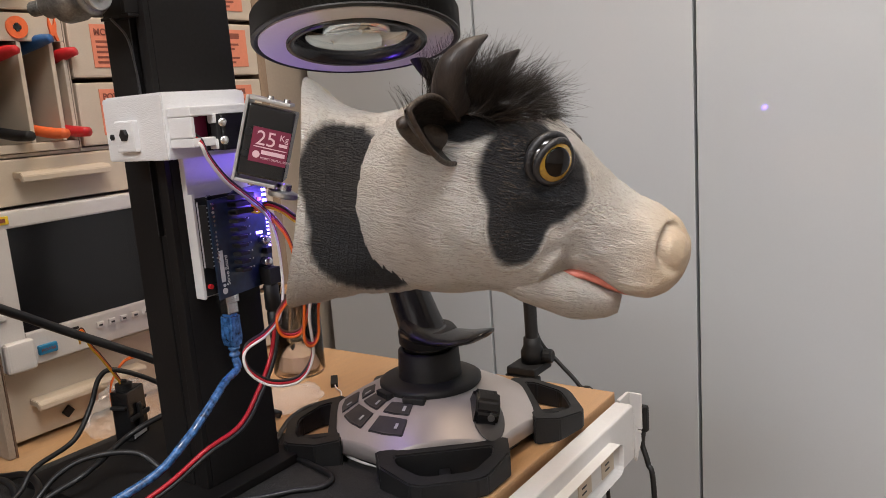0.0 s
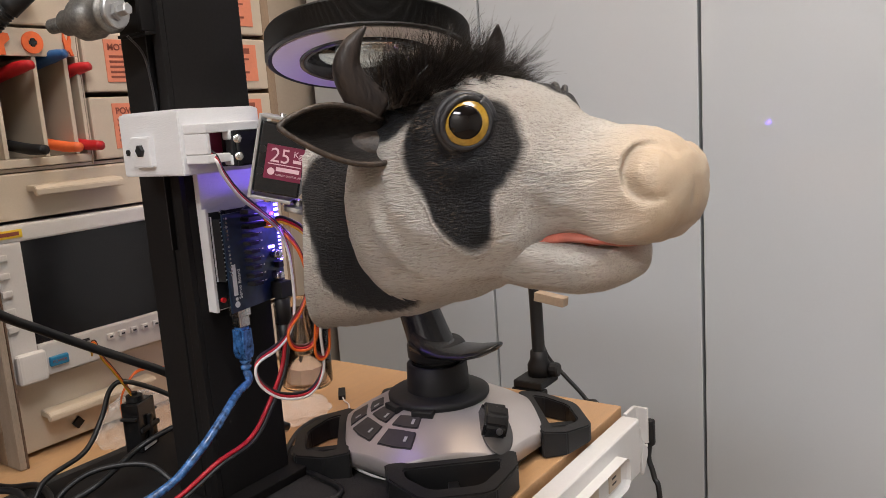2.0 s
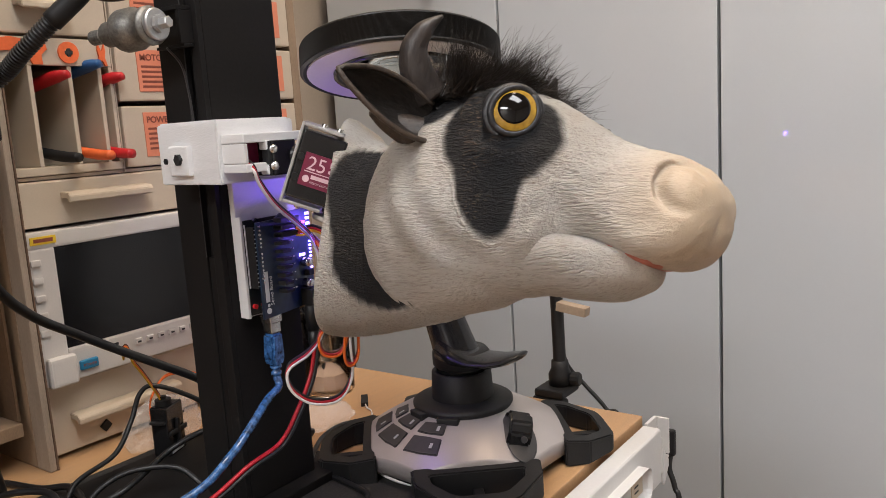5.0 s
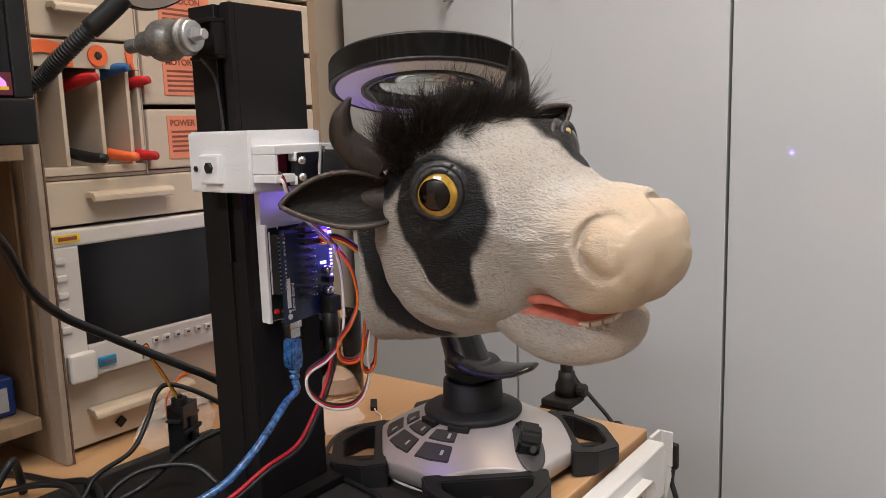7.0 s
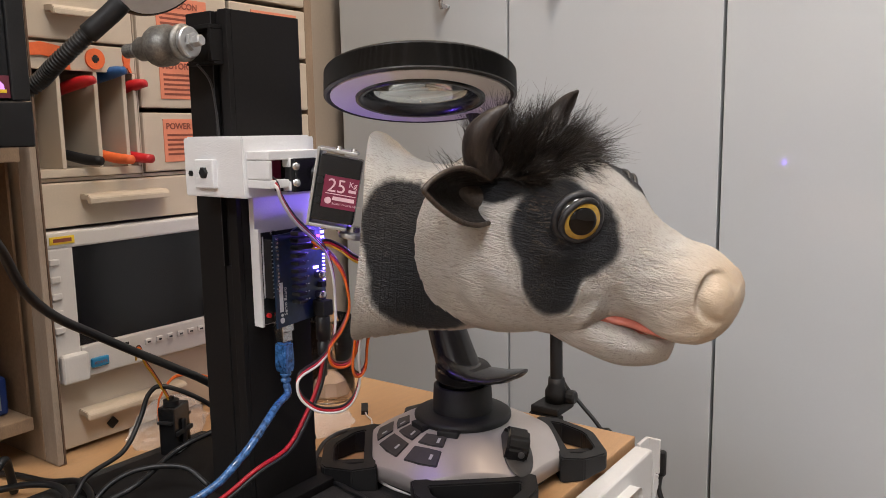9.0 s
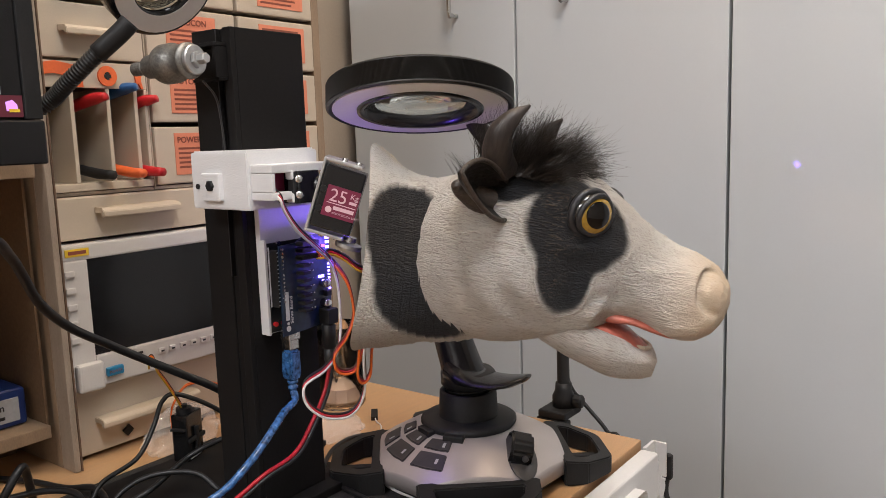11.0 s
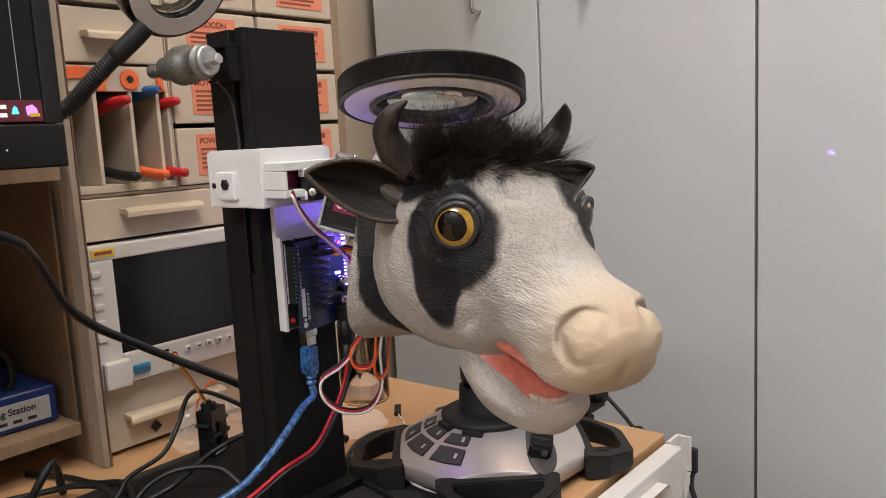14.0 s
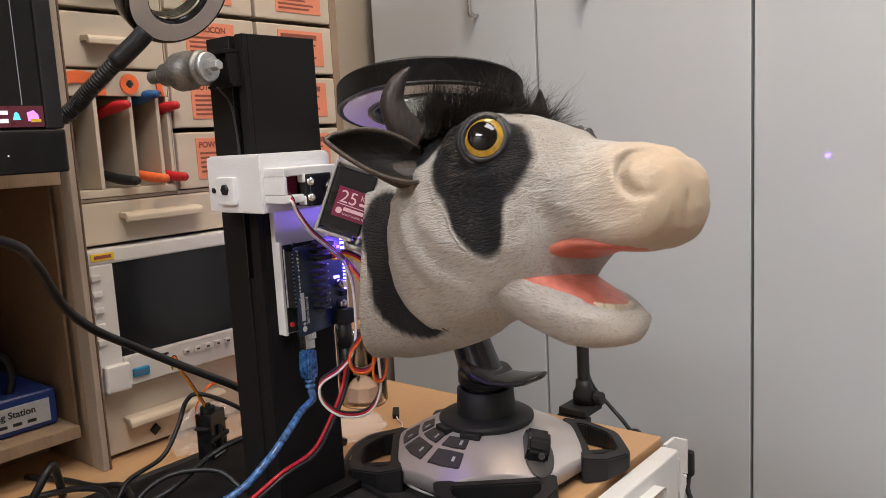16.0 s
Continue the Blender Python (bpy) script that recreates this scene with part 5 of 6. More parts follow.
cord("black_cable", (-0.35, -0.45, 0.0), "black cable tangle on the bench top", [(-0.42, -0.47, 0.003), (-0.39, -0.42, 0.006), (-0.36, -0.395, 0.012), (-0.33, -0.385, 0.012), (-0.30, -0.40, 0.004), (-0.29, -0.44, 0.003)], 0.0028)
cord("black_cable", (-0.37, -0.42, 0.0), "black cable tangle on the bench top", [(-0.45, -0.40, 0.003), (-0.41, -0.385, 0.004), (-0.37, -0.375, 0.004), (-0.33, -0.37, 0.012), (-0.29, -0.385, 0.010), (-0.27, -0.43, 0.003)], 0.0028)
cord("black_cable", (-0.4, -0.42, 0.0), "upright loop of black cable on the bench", [(-0.37, -0.435, 0.003), (-0.362, -0.425, 0.025), (-0.364, -0.412, 0.038), (-0.372, -0.405, 0.025), (-0.378, -0.40, 0.003)], 0.0035)
cord("black_cable", (-0.22, -0.18, 0.0), "black joystick cable curling on the bench", [(-0.200, -0.235, 0.0045), (-0.2237, -0.2026, 0.0030), (-0.2378, -0.1746, 0.0025), (-0.2377, -0.1449, 0.0025), (-0.205, -0.105, 0.0025), (-0.18, -0.08, 0.0025)], 0.0022)
cord("black_cable", (-0.14, -0.26, 0.0), "black joystick cable lying on the mat", [(-0.2150, -0.2250, 0.0045), (-0.1877, -0.2375, 0.0045), (-0.1500, -0.2450, 0.0045), (-0.1200, -0.2530, 0.0045), (-0.1150, -0.2680, 0.0045), (-0.1300, -0.2824, 0.0045), (-0.1453, -0.3011, 0.0045), (-0.18, -0.33, 0.0045)], 0.0022)
wc = thing("white_wire", (-0.115, -0.22, 0.0), "thin white wire under the joystick base", "wire")
part("cord", tube([(-0.165, -0.200, 0.004), (-0.1426, -0.2160, 0.004), (-0.1139, -0.2235, 0.004), (-0.0857, -0.2213, 0.004), (-0.07, -0.215, 0.004)], 0.0012, 6, 8), "whitewire", wc, "", True)
pc = thing("loose_connector", (-0.25, -0.1, 0.0), "small black plug with a white wire on the bench", "connector")
part("plug", box((-0.0035, -0.007, 0.0), (0.0035, 0.007, 0.006), 0.0006, m=Matrix.Translation((-0.262, -0.093, 0.0012)) @ Matrix.Rotation(radians(40), 4, "Z") @ Matrix.Rotation(radians(18), 4, "X")), "black", pc)
part("wire", tube([(-0.258, -0.097, 0.0030), (-0.250, -0.103, 0.0015), (-0.240, -0.108, 0.0012), (-0.225, -0.125, 0.0012)], 0.0008, 6, 6), "whitewire", pc, "", True)

# clear jar behind the column, and plastic bags
jar = thing("clear_jar", (-0.325, -0.08, 0.0), "clear plastic jar holding small electronic parts", "jar")
jm = bpy.data.materials.new("jar_plastic")
jm.use_nodes = True
jb = jm.node_tree.nodes["Principled BSDF"]
jb.inputs["Transmission Weight"].default_value, jb.inputs["Roughness"].default_value, jb.inputs["IOR"].default_value = 1.0, 0.06, 1.3
jb.inputs["Base Color"].default_value = (0.95, 0.90, 0.86, 1)
M["jar"] = jm
jw = part("wall", turned([(0.0255, 0.0005), (0.0275, 0.004), (0.0275, 0.092), (0.0262, 0.093), (0.0262, 0.005), (0.024, 0.002)], (-0.325, -0.078, 0), (0, 0, 1), 40), "jar", jar, "clear plastic wall", True)
jw.visible_shadow = False
part("contents", turned([(0.022, 0.0055), (0.024, 0.008), (0.023, 0.022), (0.010, 0.027)], (-0.325, -0.078, 0), (0, 0, 1), 12), "tan_wood", jar, "tan parts inside")
part("contents", box((-0.335, -0.092, 0.024), (-0.318, -0.070, 0.060), 0.001), "pcb_black", jar, "dark circuit parts inside")
random.seed(4)


def crumpled(name, base, label, rx, ry, rz, seed):
    e = thing(name, base, label, "plastic bag", "clear plastic bags")
    bm = bmesh.new()
    bmesh.ops.create_icosphere(bm, subdivisions=4, radius=1)
    for v in bm.verts:
        d = v.co.normalized()
        k = 1 + 0.30 * noise.turbulence(d * 2.3 + V(seed, 0, 0), 4, True) - 0.15
        v.co = V(base[0] + d.x * rx * k, base[1] + d.y * ry * k, max(0.0004, base[2] + d.z * rz * k))
    bgo = part("film", bm, "bagfilm", e, "crumpled clear film", False)
    bgo.visible_shadow = False


bf = bpy.data.materials.new("bag_film")
bf.use_nodes = True
bb = bf.node_tree.nodes["Principled BSDF"]
bb.inputs["Base Color"].default_value = (0.9, 0.88, 0.85, 1)
bb.inputs["Roughness"].default_value, bb.inputs["Alpha"].default_value = 0.12, 0.22
M["bagfilm"] = bf
crumpled("plastic_bag", (-0.375, -0.252, 0.012), "crumpled clear plastic bag against the rack", 0.016, 0.042, 0.030, 1)
crumpled("plastic_bag", (-0.270, -0.150, 0.003), "crumpled clear plastic bag on the bench", 0.030, 0.036, 0.012, 5)


# ---- the animatronic cow head, in its own space: x to the side, y to the nose, z up ----
head = new("animatronic_cow_head")
head.empty_display_size = 0.02
tagged(head, "rubber cow head puppet, white with black patches, on servos", "puppet head")


def smooth_interp(x, xs, ys):
    """Monotone smooth curve through the rows."""
    xs, ys = np.array(xs, float), np.array(ys, float)
    d = np.gradient(ys, xs)
    i = np.clip(np.searchsorted(xs, x) - 1, 0, len(xs) - 2)
    h = xs[i + 1] - xs[i]
    t = np.clip((x - xs[i]) / h, 0, 1)
    return (2 * t ** 3 - 3 * t ** 2 + 1) * ys[i] + (t ** 3 - 2 * t ** 2 + t) * h * d[i] + (-2 * t ** 3 + 3 * t ** 2) * ys[i + 1] + (t ** 3 - t ** 2) * h * d[i + 1]


def bump_at(P, c, r, amount, direction):
    """Moves the points near c along a direction, by a soft bump of radii r."""
    q = (P - np.array(c)) / np.array(r)
    P += np.exp(-(q ** 2).sum(1))[:, None] * amount * np.array(direction)


def grid_mesh(P, nr, ns, cap0=True, cap1=True):
    bm = bmesh.new()
    vs = [bm.verts.new(p) for p in P]
    for i in range(nr - 1):
        for k in range(ns):
            bm.faces.new((vs[i * ns + k], vs[i * ns + (k + 1) % ns], vs[(i + 1) * ns + (k + 1) % ns], vs[(i + 1) * ns + k]))
    if cap0:
        bm.faces.new(vs[:ns])
    if cap1:
        bm.faces.new(vs[-ns:])
    return bm


def body_of_rows(rows, nr, ns, power=2.3, lean=None):
    """rows: y, top, bottom, half width, height of the widest point (0..1), x of the middle."""
    ys = [r[0] for r in rows]
    t = np.linspace(0, 1, nr)
    t = 0.5 * t + 0.5 * np.sin(t * math.pi / 2)
    yy = ys[0] + (ys[-1] - ys[0]) * t
    col = [smooth_interp(yy, ys, [r[k] for r in rows]) for k in range(1, 6)]
    a = np.linspace(0, 2 * math.pi, ns, endpoint=False)
    P = np.zeros((nr, ns, 3))
    c, s = np.cos(a), np.sin(a)
    ce, se = np.sign(c) * np.abs(c) ** (2 / power), np.sign(s) * np.abs(s) ** (2 / power)
    for i in range(nr):
        top, bot, w, m, cx = (col[k][i] for k in range(5))
        zm = bot + (top - bot) * m
        P[i, :, 0] = cx + w * ce
        P[i, :, 1] = yy[i]
        P[i, :, 2] = zm + np.where(se > 0, (top - zm) * se, (zm - bot) * se)
    return P.reshape(-1, 3)


def wrinkle(P, amount, seed, scale=(60, 60, 60)):
    for i in range(len(P)):
        d = noise.fractal(Vector((P[i, 0] * scale[0] + seed, P[i, 1] * scale[1], P[i, 2] * scale[2])), 1.0, 2.0, 4)
        P[i, 2] += d * amount
        P[i, 0] += d * amount * (1 if P[i, 0] > 0 else -1)


def crease(P, line, width, depth, out):
    """A groove along a line of points, with a soft swelling on one side of it."""
    pts = np.array(spline(line, 10))
    d = np.linalg.norm(P[:, None, :] - pts[None], axis=2).min(1)
    P -= (np.exp(-(d / width) ** 2) * depth)[:, None] * np.array(out)
    P += (np.exp(-((d - 2.2 * width) / (1.3 * width)) ** 2) * depth * 0.45)[:, None] * np.array(out)


def nostril(P, c, n, s):
    """A bulging nostril pad inside a curved groove."""
    n = np.array(n) / np.linalg.norm(n)
    d = P - np.array(c)
    hgt = d @ n
    tang = d - hgt[:, None] * n
    up = np.array([s * 0.42, -0.78, 0.46])
    up = up - (up @ n) * n
    up /= np.linalg.norm(up)
    side = np.cross(n, up)
    rho = np.sqrt((tang @ up / 0.0112) ** 2 + (tang @ side / 0.0128) ** 2)
    near = np.exp(-(hgt / 0.016) ** 2)
    w = 0.45 + 0.55 * (tang @ up) / (np.linalg.norm(tang, axis=1) + 1e-6)
    move = -0.0066 * np.exp(-((rho - 1.0) / 0.19) ** 2) * np.clip(w, 0.08, 1) + 0.0013 * np.exp(-((rho - 1.5) / 0.36) ** 2) * np.clip(w, 0, 1) + 0.0012 * np.exp(-(rho / 0.7) ** 2)
    P += (near * move)[:, None] * n


EYE_Y, EYE_Z = 0.1240, 0.0195
eye_patch = [((0.045, 0.125, 0.012), (0.060, 0.036, 0.034), 0), ((0.045, 0.1185, -0.016), (0.050, 0.0165, 0.033), 0), ((-0.045, 0.125, 0.012), (0.060, 0.036, 0.034), 0), ((-0.045, 0.1185, -0.016), (0.050, 0.0165, 0.033), 0),
             ((0.040, 0.070, 0.038), (0.022, 0.030, 0.024), 0), ((-0.040, 0.070, 0.038), (0.022, 0.030, 0.024), 0)]
for k, (c, r, t) in enumerate(eye_patch[:4]):
    eye_patch[k] = ((math.copysign(0.050, c[0]), c[1], c[2]), (0.034, r[1], r[2]), t)
head_skin = skin_material("painted_head_latex", eye_patch, (0.160, 0.212))
neck_skin = skin_material("painted_neck_latex", [((0.06, 0.014, -0.030), (0.050, 0.029, 0.043), 14), ((0.06, 0.034, -0.066), (0.050, 0.035, 0.034), 0), ((-0.06, 0.012, -0.040), (0.050, 0.030, 0.050), 10)], (0.4, 0.5))

NR, NS = 130, 112
rows = [  # y, top, bottom, half width, widest at, middle
    (0.016, 0.004, -0.060, 0.028, 0.5, 0.0),
    (0.022, 0.016, -0.070, 0.038, 0.5, 0.0),
    (0.034, 0.029, -0.079, 0.0455, 0.5, 0.0),
    (0.060, 0.042, -0.080, 0.0500, 0.52, 0.0),
    (0.085, 0.046, -0.0765, 0.0495, 0.55, 0.0),
    (0.105, 0.043, -0.069, 0.0480, 0.60, -0.001),
    (0.122, 0.037, -0.0675, 0.0430, 0.60, -0.003),
    (0.134, 0.0300, -0.0640, 0.0395, 0.57, -0.004),
    (0.146, 0.0220, -0.0485, 0.0350, 0.50, -0.005),
    (0.158, 0.0140, -0.0455, 0.0316, 0.46, -0.007),
    (0.175, 0.0065, -0.0488, 0.0298, 0.45, -0.010),
    (0.190, 0.0025, -0.0510, 0.0295, 0.48, -0.0135),
    (0.201, -0.0030, -0.0480, 0.0268, 0.52, -0.0145),
    (0.208, -0.0095, -0.0410, 0.0208, 0.52, -0.0145),
    (0.2115, -0.0150, -0.0330, 0.0135, 0.52, -0.0145),
    (0.2130, -0.0205, -0.0260, 0.0050, 0.52, -0.0145),
]
P = body_of_rows(rows, NR, NS)
for s in (1, -1):
    bump_at(P, (s * 0.042, 0.127, 0.0355), (0.013, 0.018, 0.010), 0.0175, (s * 0.9, 0.1, 0.30))
    bump_at(P, (s * 0.046, EYE_Y, EYE_Z), (0.030, 0.0170, 0.0165), 0.0030, (s * 0.88, 0.45, 0))
    bump_at(P, (s * 0.046, EYE_Y - 0.020, EYE_Z + 0.004), (0.012, 0.006, 0.014), 0.0035, (s, 0, 0))
    bump_at(P, (s * 0.044, 0.124, -0.001), (0.015, 0.018, 0.006), 0.0045, (s, 0, -0.2))
    bump_at(P, (s * 0.046, 0.080, -0.030), (0.02, 0.026, 0.024), 0.0045, (s, 0, 0))
    bump_at(P, (s * 0.036, 0.150, -0.030), (0.02, 0.008, 0.012), 0.0040, (-s, 0, 0))
    bump_at(P, (s * 0.036, 0.140, -0.044), (0.02, 0.008, 0.010), 0.0050, (s, 0, 0))
    nostril(P, (s * 0.0210 - 0.0146, 0.2045, -0.0165), (s * 0.66, 0.74, 0.10), s)
    bump_at(P, (s * 0.036, 0.1400, 0.0300), (0.014, 0.010, 0.012), 0.0075, (s * 0.8, 0.3, 0.4))
    bump_at(P, (s * 0.020 - 0.012, 0.185, -0.046), (0.018, 0.020, 0.010), 0.0040, (s, 0, -0.4))
bump_at(P, (-0.0146, 0.2140, -0.0320), (0.004, 0.012, 0.010), 0.0016, (0, -1, 0))
for s in (1, -1):
    crease(P, [(s * 0.046, 0.066, 0.006), (s * 0.049, 0.074, -0.022), (s * 0.046, 0.092, -0.046), (s * 0.034, 0.116, -0.064)], 0.0052, 0.0030, (s * 0.9, 0, -0.2))
    crease(P, [(s * 0.047, 0.050, -0.010), (s * 0.048, 0.058, -0.036), (s * 0.043, 0.074, -0.062)], 0.0048, 0.0016, (s * 0.9, 0, -0.2))
    crease(P, [(s * 0.034, 0.140, -0.030), (s * 0.036, 0.134, -0.044), (s * 0.033, 0.136, -0.056)], 0.0034, 0.0030, (s, 0, 0))
    crease(P, [(s * 0.046, 0.104, 0.022), (s * 0.045, 0.116, 0.0345), (s * 0.040, 0.132, 0.0360), (s * 0.035, 0.143, 0.0250)], 0.0024, 0.0030, (s * 0.7, 0, 0.7))
    crease(P, [(s * 0.044, 0.112, 0.004), (s * 0.043, 0.124, 0.0005), (s * 0.040, 0.137, 0.006)], 0.0022, 0.0020, (s, 0, 0))
wrinkle(P, 0.0010, 3, (110, 55, 140))
skull = part("head_skin", grid_mesh(P, NR, NS), head_skin, head, "white latex face with black eye patches", True)

M["lid"] = mat("black_painted_latex", (0.024, 0.024, 0.027), 0.42, vary=0.4, scale=90, bump=0.5, bscale=500)
# eyes
for s in (1, -1):
    d = V(s * 0.73, 0.68, 0.02).normalized()
    c = V(s * 0.0348, 0.1230, 0.0178)
    q = V(0, 0, 1).rotation_difference(d).to_matrix()
    R = 0.0136

    def cap(a0, a1, r):
        return turned([(max(0.00005, r * math.sin(radians(a))), r * math.cos(radians(a))) for a in np.linspace(a0, a1, 10)], c, d, 40)
    e = part("eye", cap(52, 178, R), "eyeball", head, "glossy glass-like eye", True)
    R2 = 0.0180  # the painted lens is flatter than the ball
    ball = c.copy()
    c = c + d * (R * math.cos(radians(54)) - R2 * math.cos(radians(37.7)) + 0.0004)
    part("iris", cap(25.5, 38.0, R2), "iris", e, "amber yellow iris", True)
    part("pupil", cap(0.2, 26, R2 + 0.0002), "pupil", e, "glossy black pupil", True)
    c = ball
    # heavy lid round the eye
    lid = []
    u = q @ V(1, 0, 0)
    w = q @ V(0, 1, 0)
    if w.z < 0:
        w = -w
    u = w.cross(d)
    fold = []
    for k in range(33):
        a = 2 * math.pi * k / 32
        up = max(0.0, math.sin(a))
        lid.append(c + d * (0.0066 + 0.0030 * up) + u * (0.0119 * math.cos(a)) + w * ((0.0117 - 0.0014 * up) * math.sin(a)))
        fold.append(c + d * (0.0022 + 0.0016 * up) + u * (0.0134 * math.cos(a)) + w * (0.0130 * math.sin(a)))
    part("eyelid", tube(lid, 0.0018, 10, 2), "lid", head, "dark wrinkled eyelid", True)
    part("lid_fold", tube(fold, 0.0024, 12, 2), "lid", head, "", True)

# horns
for s in (1, -1):
    base, tip = V(s * 0.0400, 0.0680, 0.034), V(s * 0.0508, 0.0805, 0.0735)
    line = [base, V(s * 0.0500, 0.0660, 0.0430), V(s * 0.0565, 0.0675, 0.0550), V(s * 0.0558, 0.0735, 0.0655), tip]
    part("horn", tube(line, 0.01, 20, 8, radii=[0.0098, 0.0094, 0.0076, 0.0050, 0.0009]), "horn", head, "dark curved rubber horn", True)

# ears: cupped leaves
for s in (1, -1):
    bm = bmesh.new()
    n1, n2 = 18, 14
    rows_e = []
    for side in (1, -1):
        grid = []
        for i in range(n1 + 1):
            f = i / n1
            wd = (0.0158 if s > 0 else 0.0118) * math.sin(math.pi * min(1, 0.22 + 0.78 * f)) ** 0.85 + 0.0004
            row = []
            for k in range(n2 + 1):
                g = 2 * k / n2 - 1
                cup = 0.0150 * (1 - g * g) * math.sin(math.pi * min(1.0, 0.25 + 0.7 * f))
                along = 0.043 + (0.0565 if s > 0 else 0.0490) * f - 0.006 * (1 - g * g) * (1 - f)
                lift = 0.0170 + 0.013 * f + wd * g * 0.95
                back = 0.0760 - 0.014 * f - cup - wd * g * 0.25 + (0.0013 if side > 0 else -0.0013) * (1 - abs(g)) * (1 - f)
                row.append(bm.verts.new((s * along, back, lift)))
            grid.append(row)
        rows_e.append(grid)
        for i in range(n1):
            for k in range(n2):
                bm.faces.new((grid[i][k], grid[i][k + 1], grid[i + 1][k + 1], grid[i + 1][k]))
    rim = [v.co.copy() for v in (r[0] for r in rows_e[0])] + [r[-1].co.copy() for r in rows_e[0][::-1]]
    bmesh.ops.remove_doubles(bm, verts=bm.verts[:], dist=0.00005)
    part("ear", bm, "ear_in", head, "dark rubber ear", True)
    part("ear_root", tube([(s * 0.032, 0.074, 0.010), (s * 0.043, 0.0600, 0.0140), (s * 0.054, 0.0500, 0.0190), (s * 0.064, 0.0480, 0.0210)], 0.011, 18, 5, radii=[0.0100, 0.0095, 0.0065, 0.0025]), "ear_rim", head, "", True)
    part("ear_rim", tube(rim, 0.0015, 10, 1), "ear_rim", head, "thick rubbed brown rim", True)


def strands(count, seed, spot, grow):
    """Many thin tapered hairs in one mesh."""
    rng = random.Random(seed)
    bm = bmesh.new()
    for _ in range(count):
        root, way, length, droop, wdt = spot(rng)
        side = way.cross(V(rng.uniform(-1, 1), rng.uniform(-1, 1), rng.uniform(-1, 1))).normalized()
        pts = []
        for k in range(5):
            f = k / 4
            c = root + way * length * f + grow * droop * f * f + V(rng.uniform(-1, 1), rng.uniform(-1, 1), rng.uniform(-1, 1)) * length * 0.085 * f
            pts.append((c, wdt * (1 - 0.85 * f)))
        prev = None
        for c, r in pts:
            ring = [bm.verts.new(c + side * r), bm.verts.new(c - side * r * 0.5 + way.cross(side) * r), bm.verts.new(c - side * r * 0.5 - way.cross(side) * r)]
            if prev:
                for k in range(3):
                    bm.faces.new((prev[k], prev[(k + 1) % 3], ring[(k + 1) % 3], ring[k]))
            prev = ring
    return bm


def make_locks(count, seed):
    """Locks of hair between the horns: a root, a tip and a spread each, standing at the back and falling forward at the front."""
    rng = random.Random(seed)
    locks = []
    for _ in range(count):
        x, q = rng.uniform(-0.040, 0.040), rng.random() ** 0.9
        y = 0.048 + 0.053 * q
        root = V(x, y, 0.042 - (x / 0.05) ** 2 * 0.012 - max(0, 0.07 - y) * 0.25 - max(0, y - 0.095) * 0.3)
        way = V(x * 3 + rng.uniform(-0.55, 0.55), -0.10 + 1.0 * q + rng.uniform(-0.45, 0.45), 1.05 - 0.60 * q + rng.uniform(-0.25, 0.2))
        if q > 0.55 and rng.random() < 0.22:
            way = V(x * 5 + rng.uniform(-0.4, 0.4), 0.9, rng.uniform(-0.15, 0.15))
        length = rng.uniform(0.020, 0.038) * (0.75 if q > 0.85 else 1.0) * (1.0 - 14 * max(0, abs(x) - 0.022))
        locks.append((root, root + way.normalized() * length, rng.uniform(0.0022, 0.0060)))
    return locks


LOCKS = make_locks(170, 5)


def tuft_spot(rng):
    root, tip, spread = LOCKS[rng.randrange(len(LOCKS))]
    a = root + V(rng.gauss(0, 0.0036), rng.gauss(0, 0.0036), -0.003)
    b = tip + V(rng.gauss(0, spread), rng.gauss(0, spread), rng.gauss(0, spread))
    return a, (b - a).normalized(), (b - a).length * rng.uniform(0.65, 1.12), rng.uniform(-0.002, 0.010), rng.uniform(0.00014, 0.00032)


part("forelock", strands(8200, 7, tuft_spot, V(0, 0.5, -0.85)), "hair", head, "tousled black fake fur forelock", False)


def stray_spot(rng):
    x = rng.choice((-1, 1)) * rng.uniform(0.030, 0.046)
    return V(x, rng.uniform(0.040, 0.075), 0.026), V(x * 9, -0.5, 0.9).normalized(), rng.uniform(0.010, 0.022), 0.004, 0.00015


part("stray_hairs", strands(160, 8, stray_spot, V(0, 0, -1)), "hair", head)

# palate and the jaw, which turns on its own hinge
HINGE = V(0, 0.085, -0.040)
rows = [(0.128, -0.038, -0.0480, 0.018, 0.5, -0.005), (0.147, -0.039, -0.0496, 0.0235, 0.5, -0.006), (0.158, -0.040, -0.0478, 0.0245, 0.5, -0.008), (0.172, -0.042, -0.0505, 0.0225, 0.5, -0.011), (0.186, -0.043, -0.0520, 0.0165, 0.5, -0.012), (0.194, -0.043, -0.0495, 0.0060, 0.5, -0.0125)]
part("palate", grid_mesh(body_of_rows(rows, 24, 32), 24, 32), "mouth", head, "pink inner lip and palate", True)

jaw = new("jaw")
jaw.parent = head
jaw.empty_display_size = 0.01
jr = [(0.082, -0.030, -0.060, 0.020, 0.5, 0.0), (0.095, -0.030, -0.0640, 0.0210, 0.5, 0.0), (0.112, -0.032, -0.0680, 0.0240, 0.5, -0.001), (0.128, -0.036, -0.0708, 0.0290, 0.60, -0.003), (0.142, -0.0405, -0.0725, 0.0328, 0.68, -0.006), (0.157, -0.0440, -0.0735, 0.0315, 0.68, -0.008), (0.170, -0.0485, -0.0710, 0.0232, 0.60, -0.009), (0.178, -0.0508, -0.0675, 0.0165, 0.6, -0.010), (0.1815, -0.0555, -0.0650, 0.0080, 0.6, -0.010)]
jp = body_of_rows(jr, 70, 72)
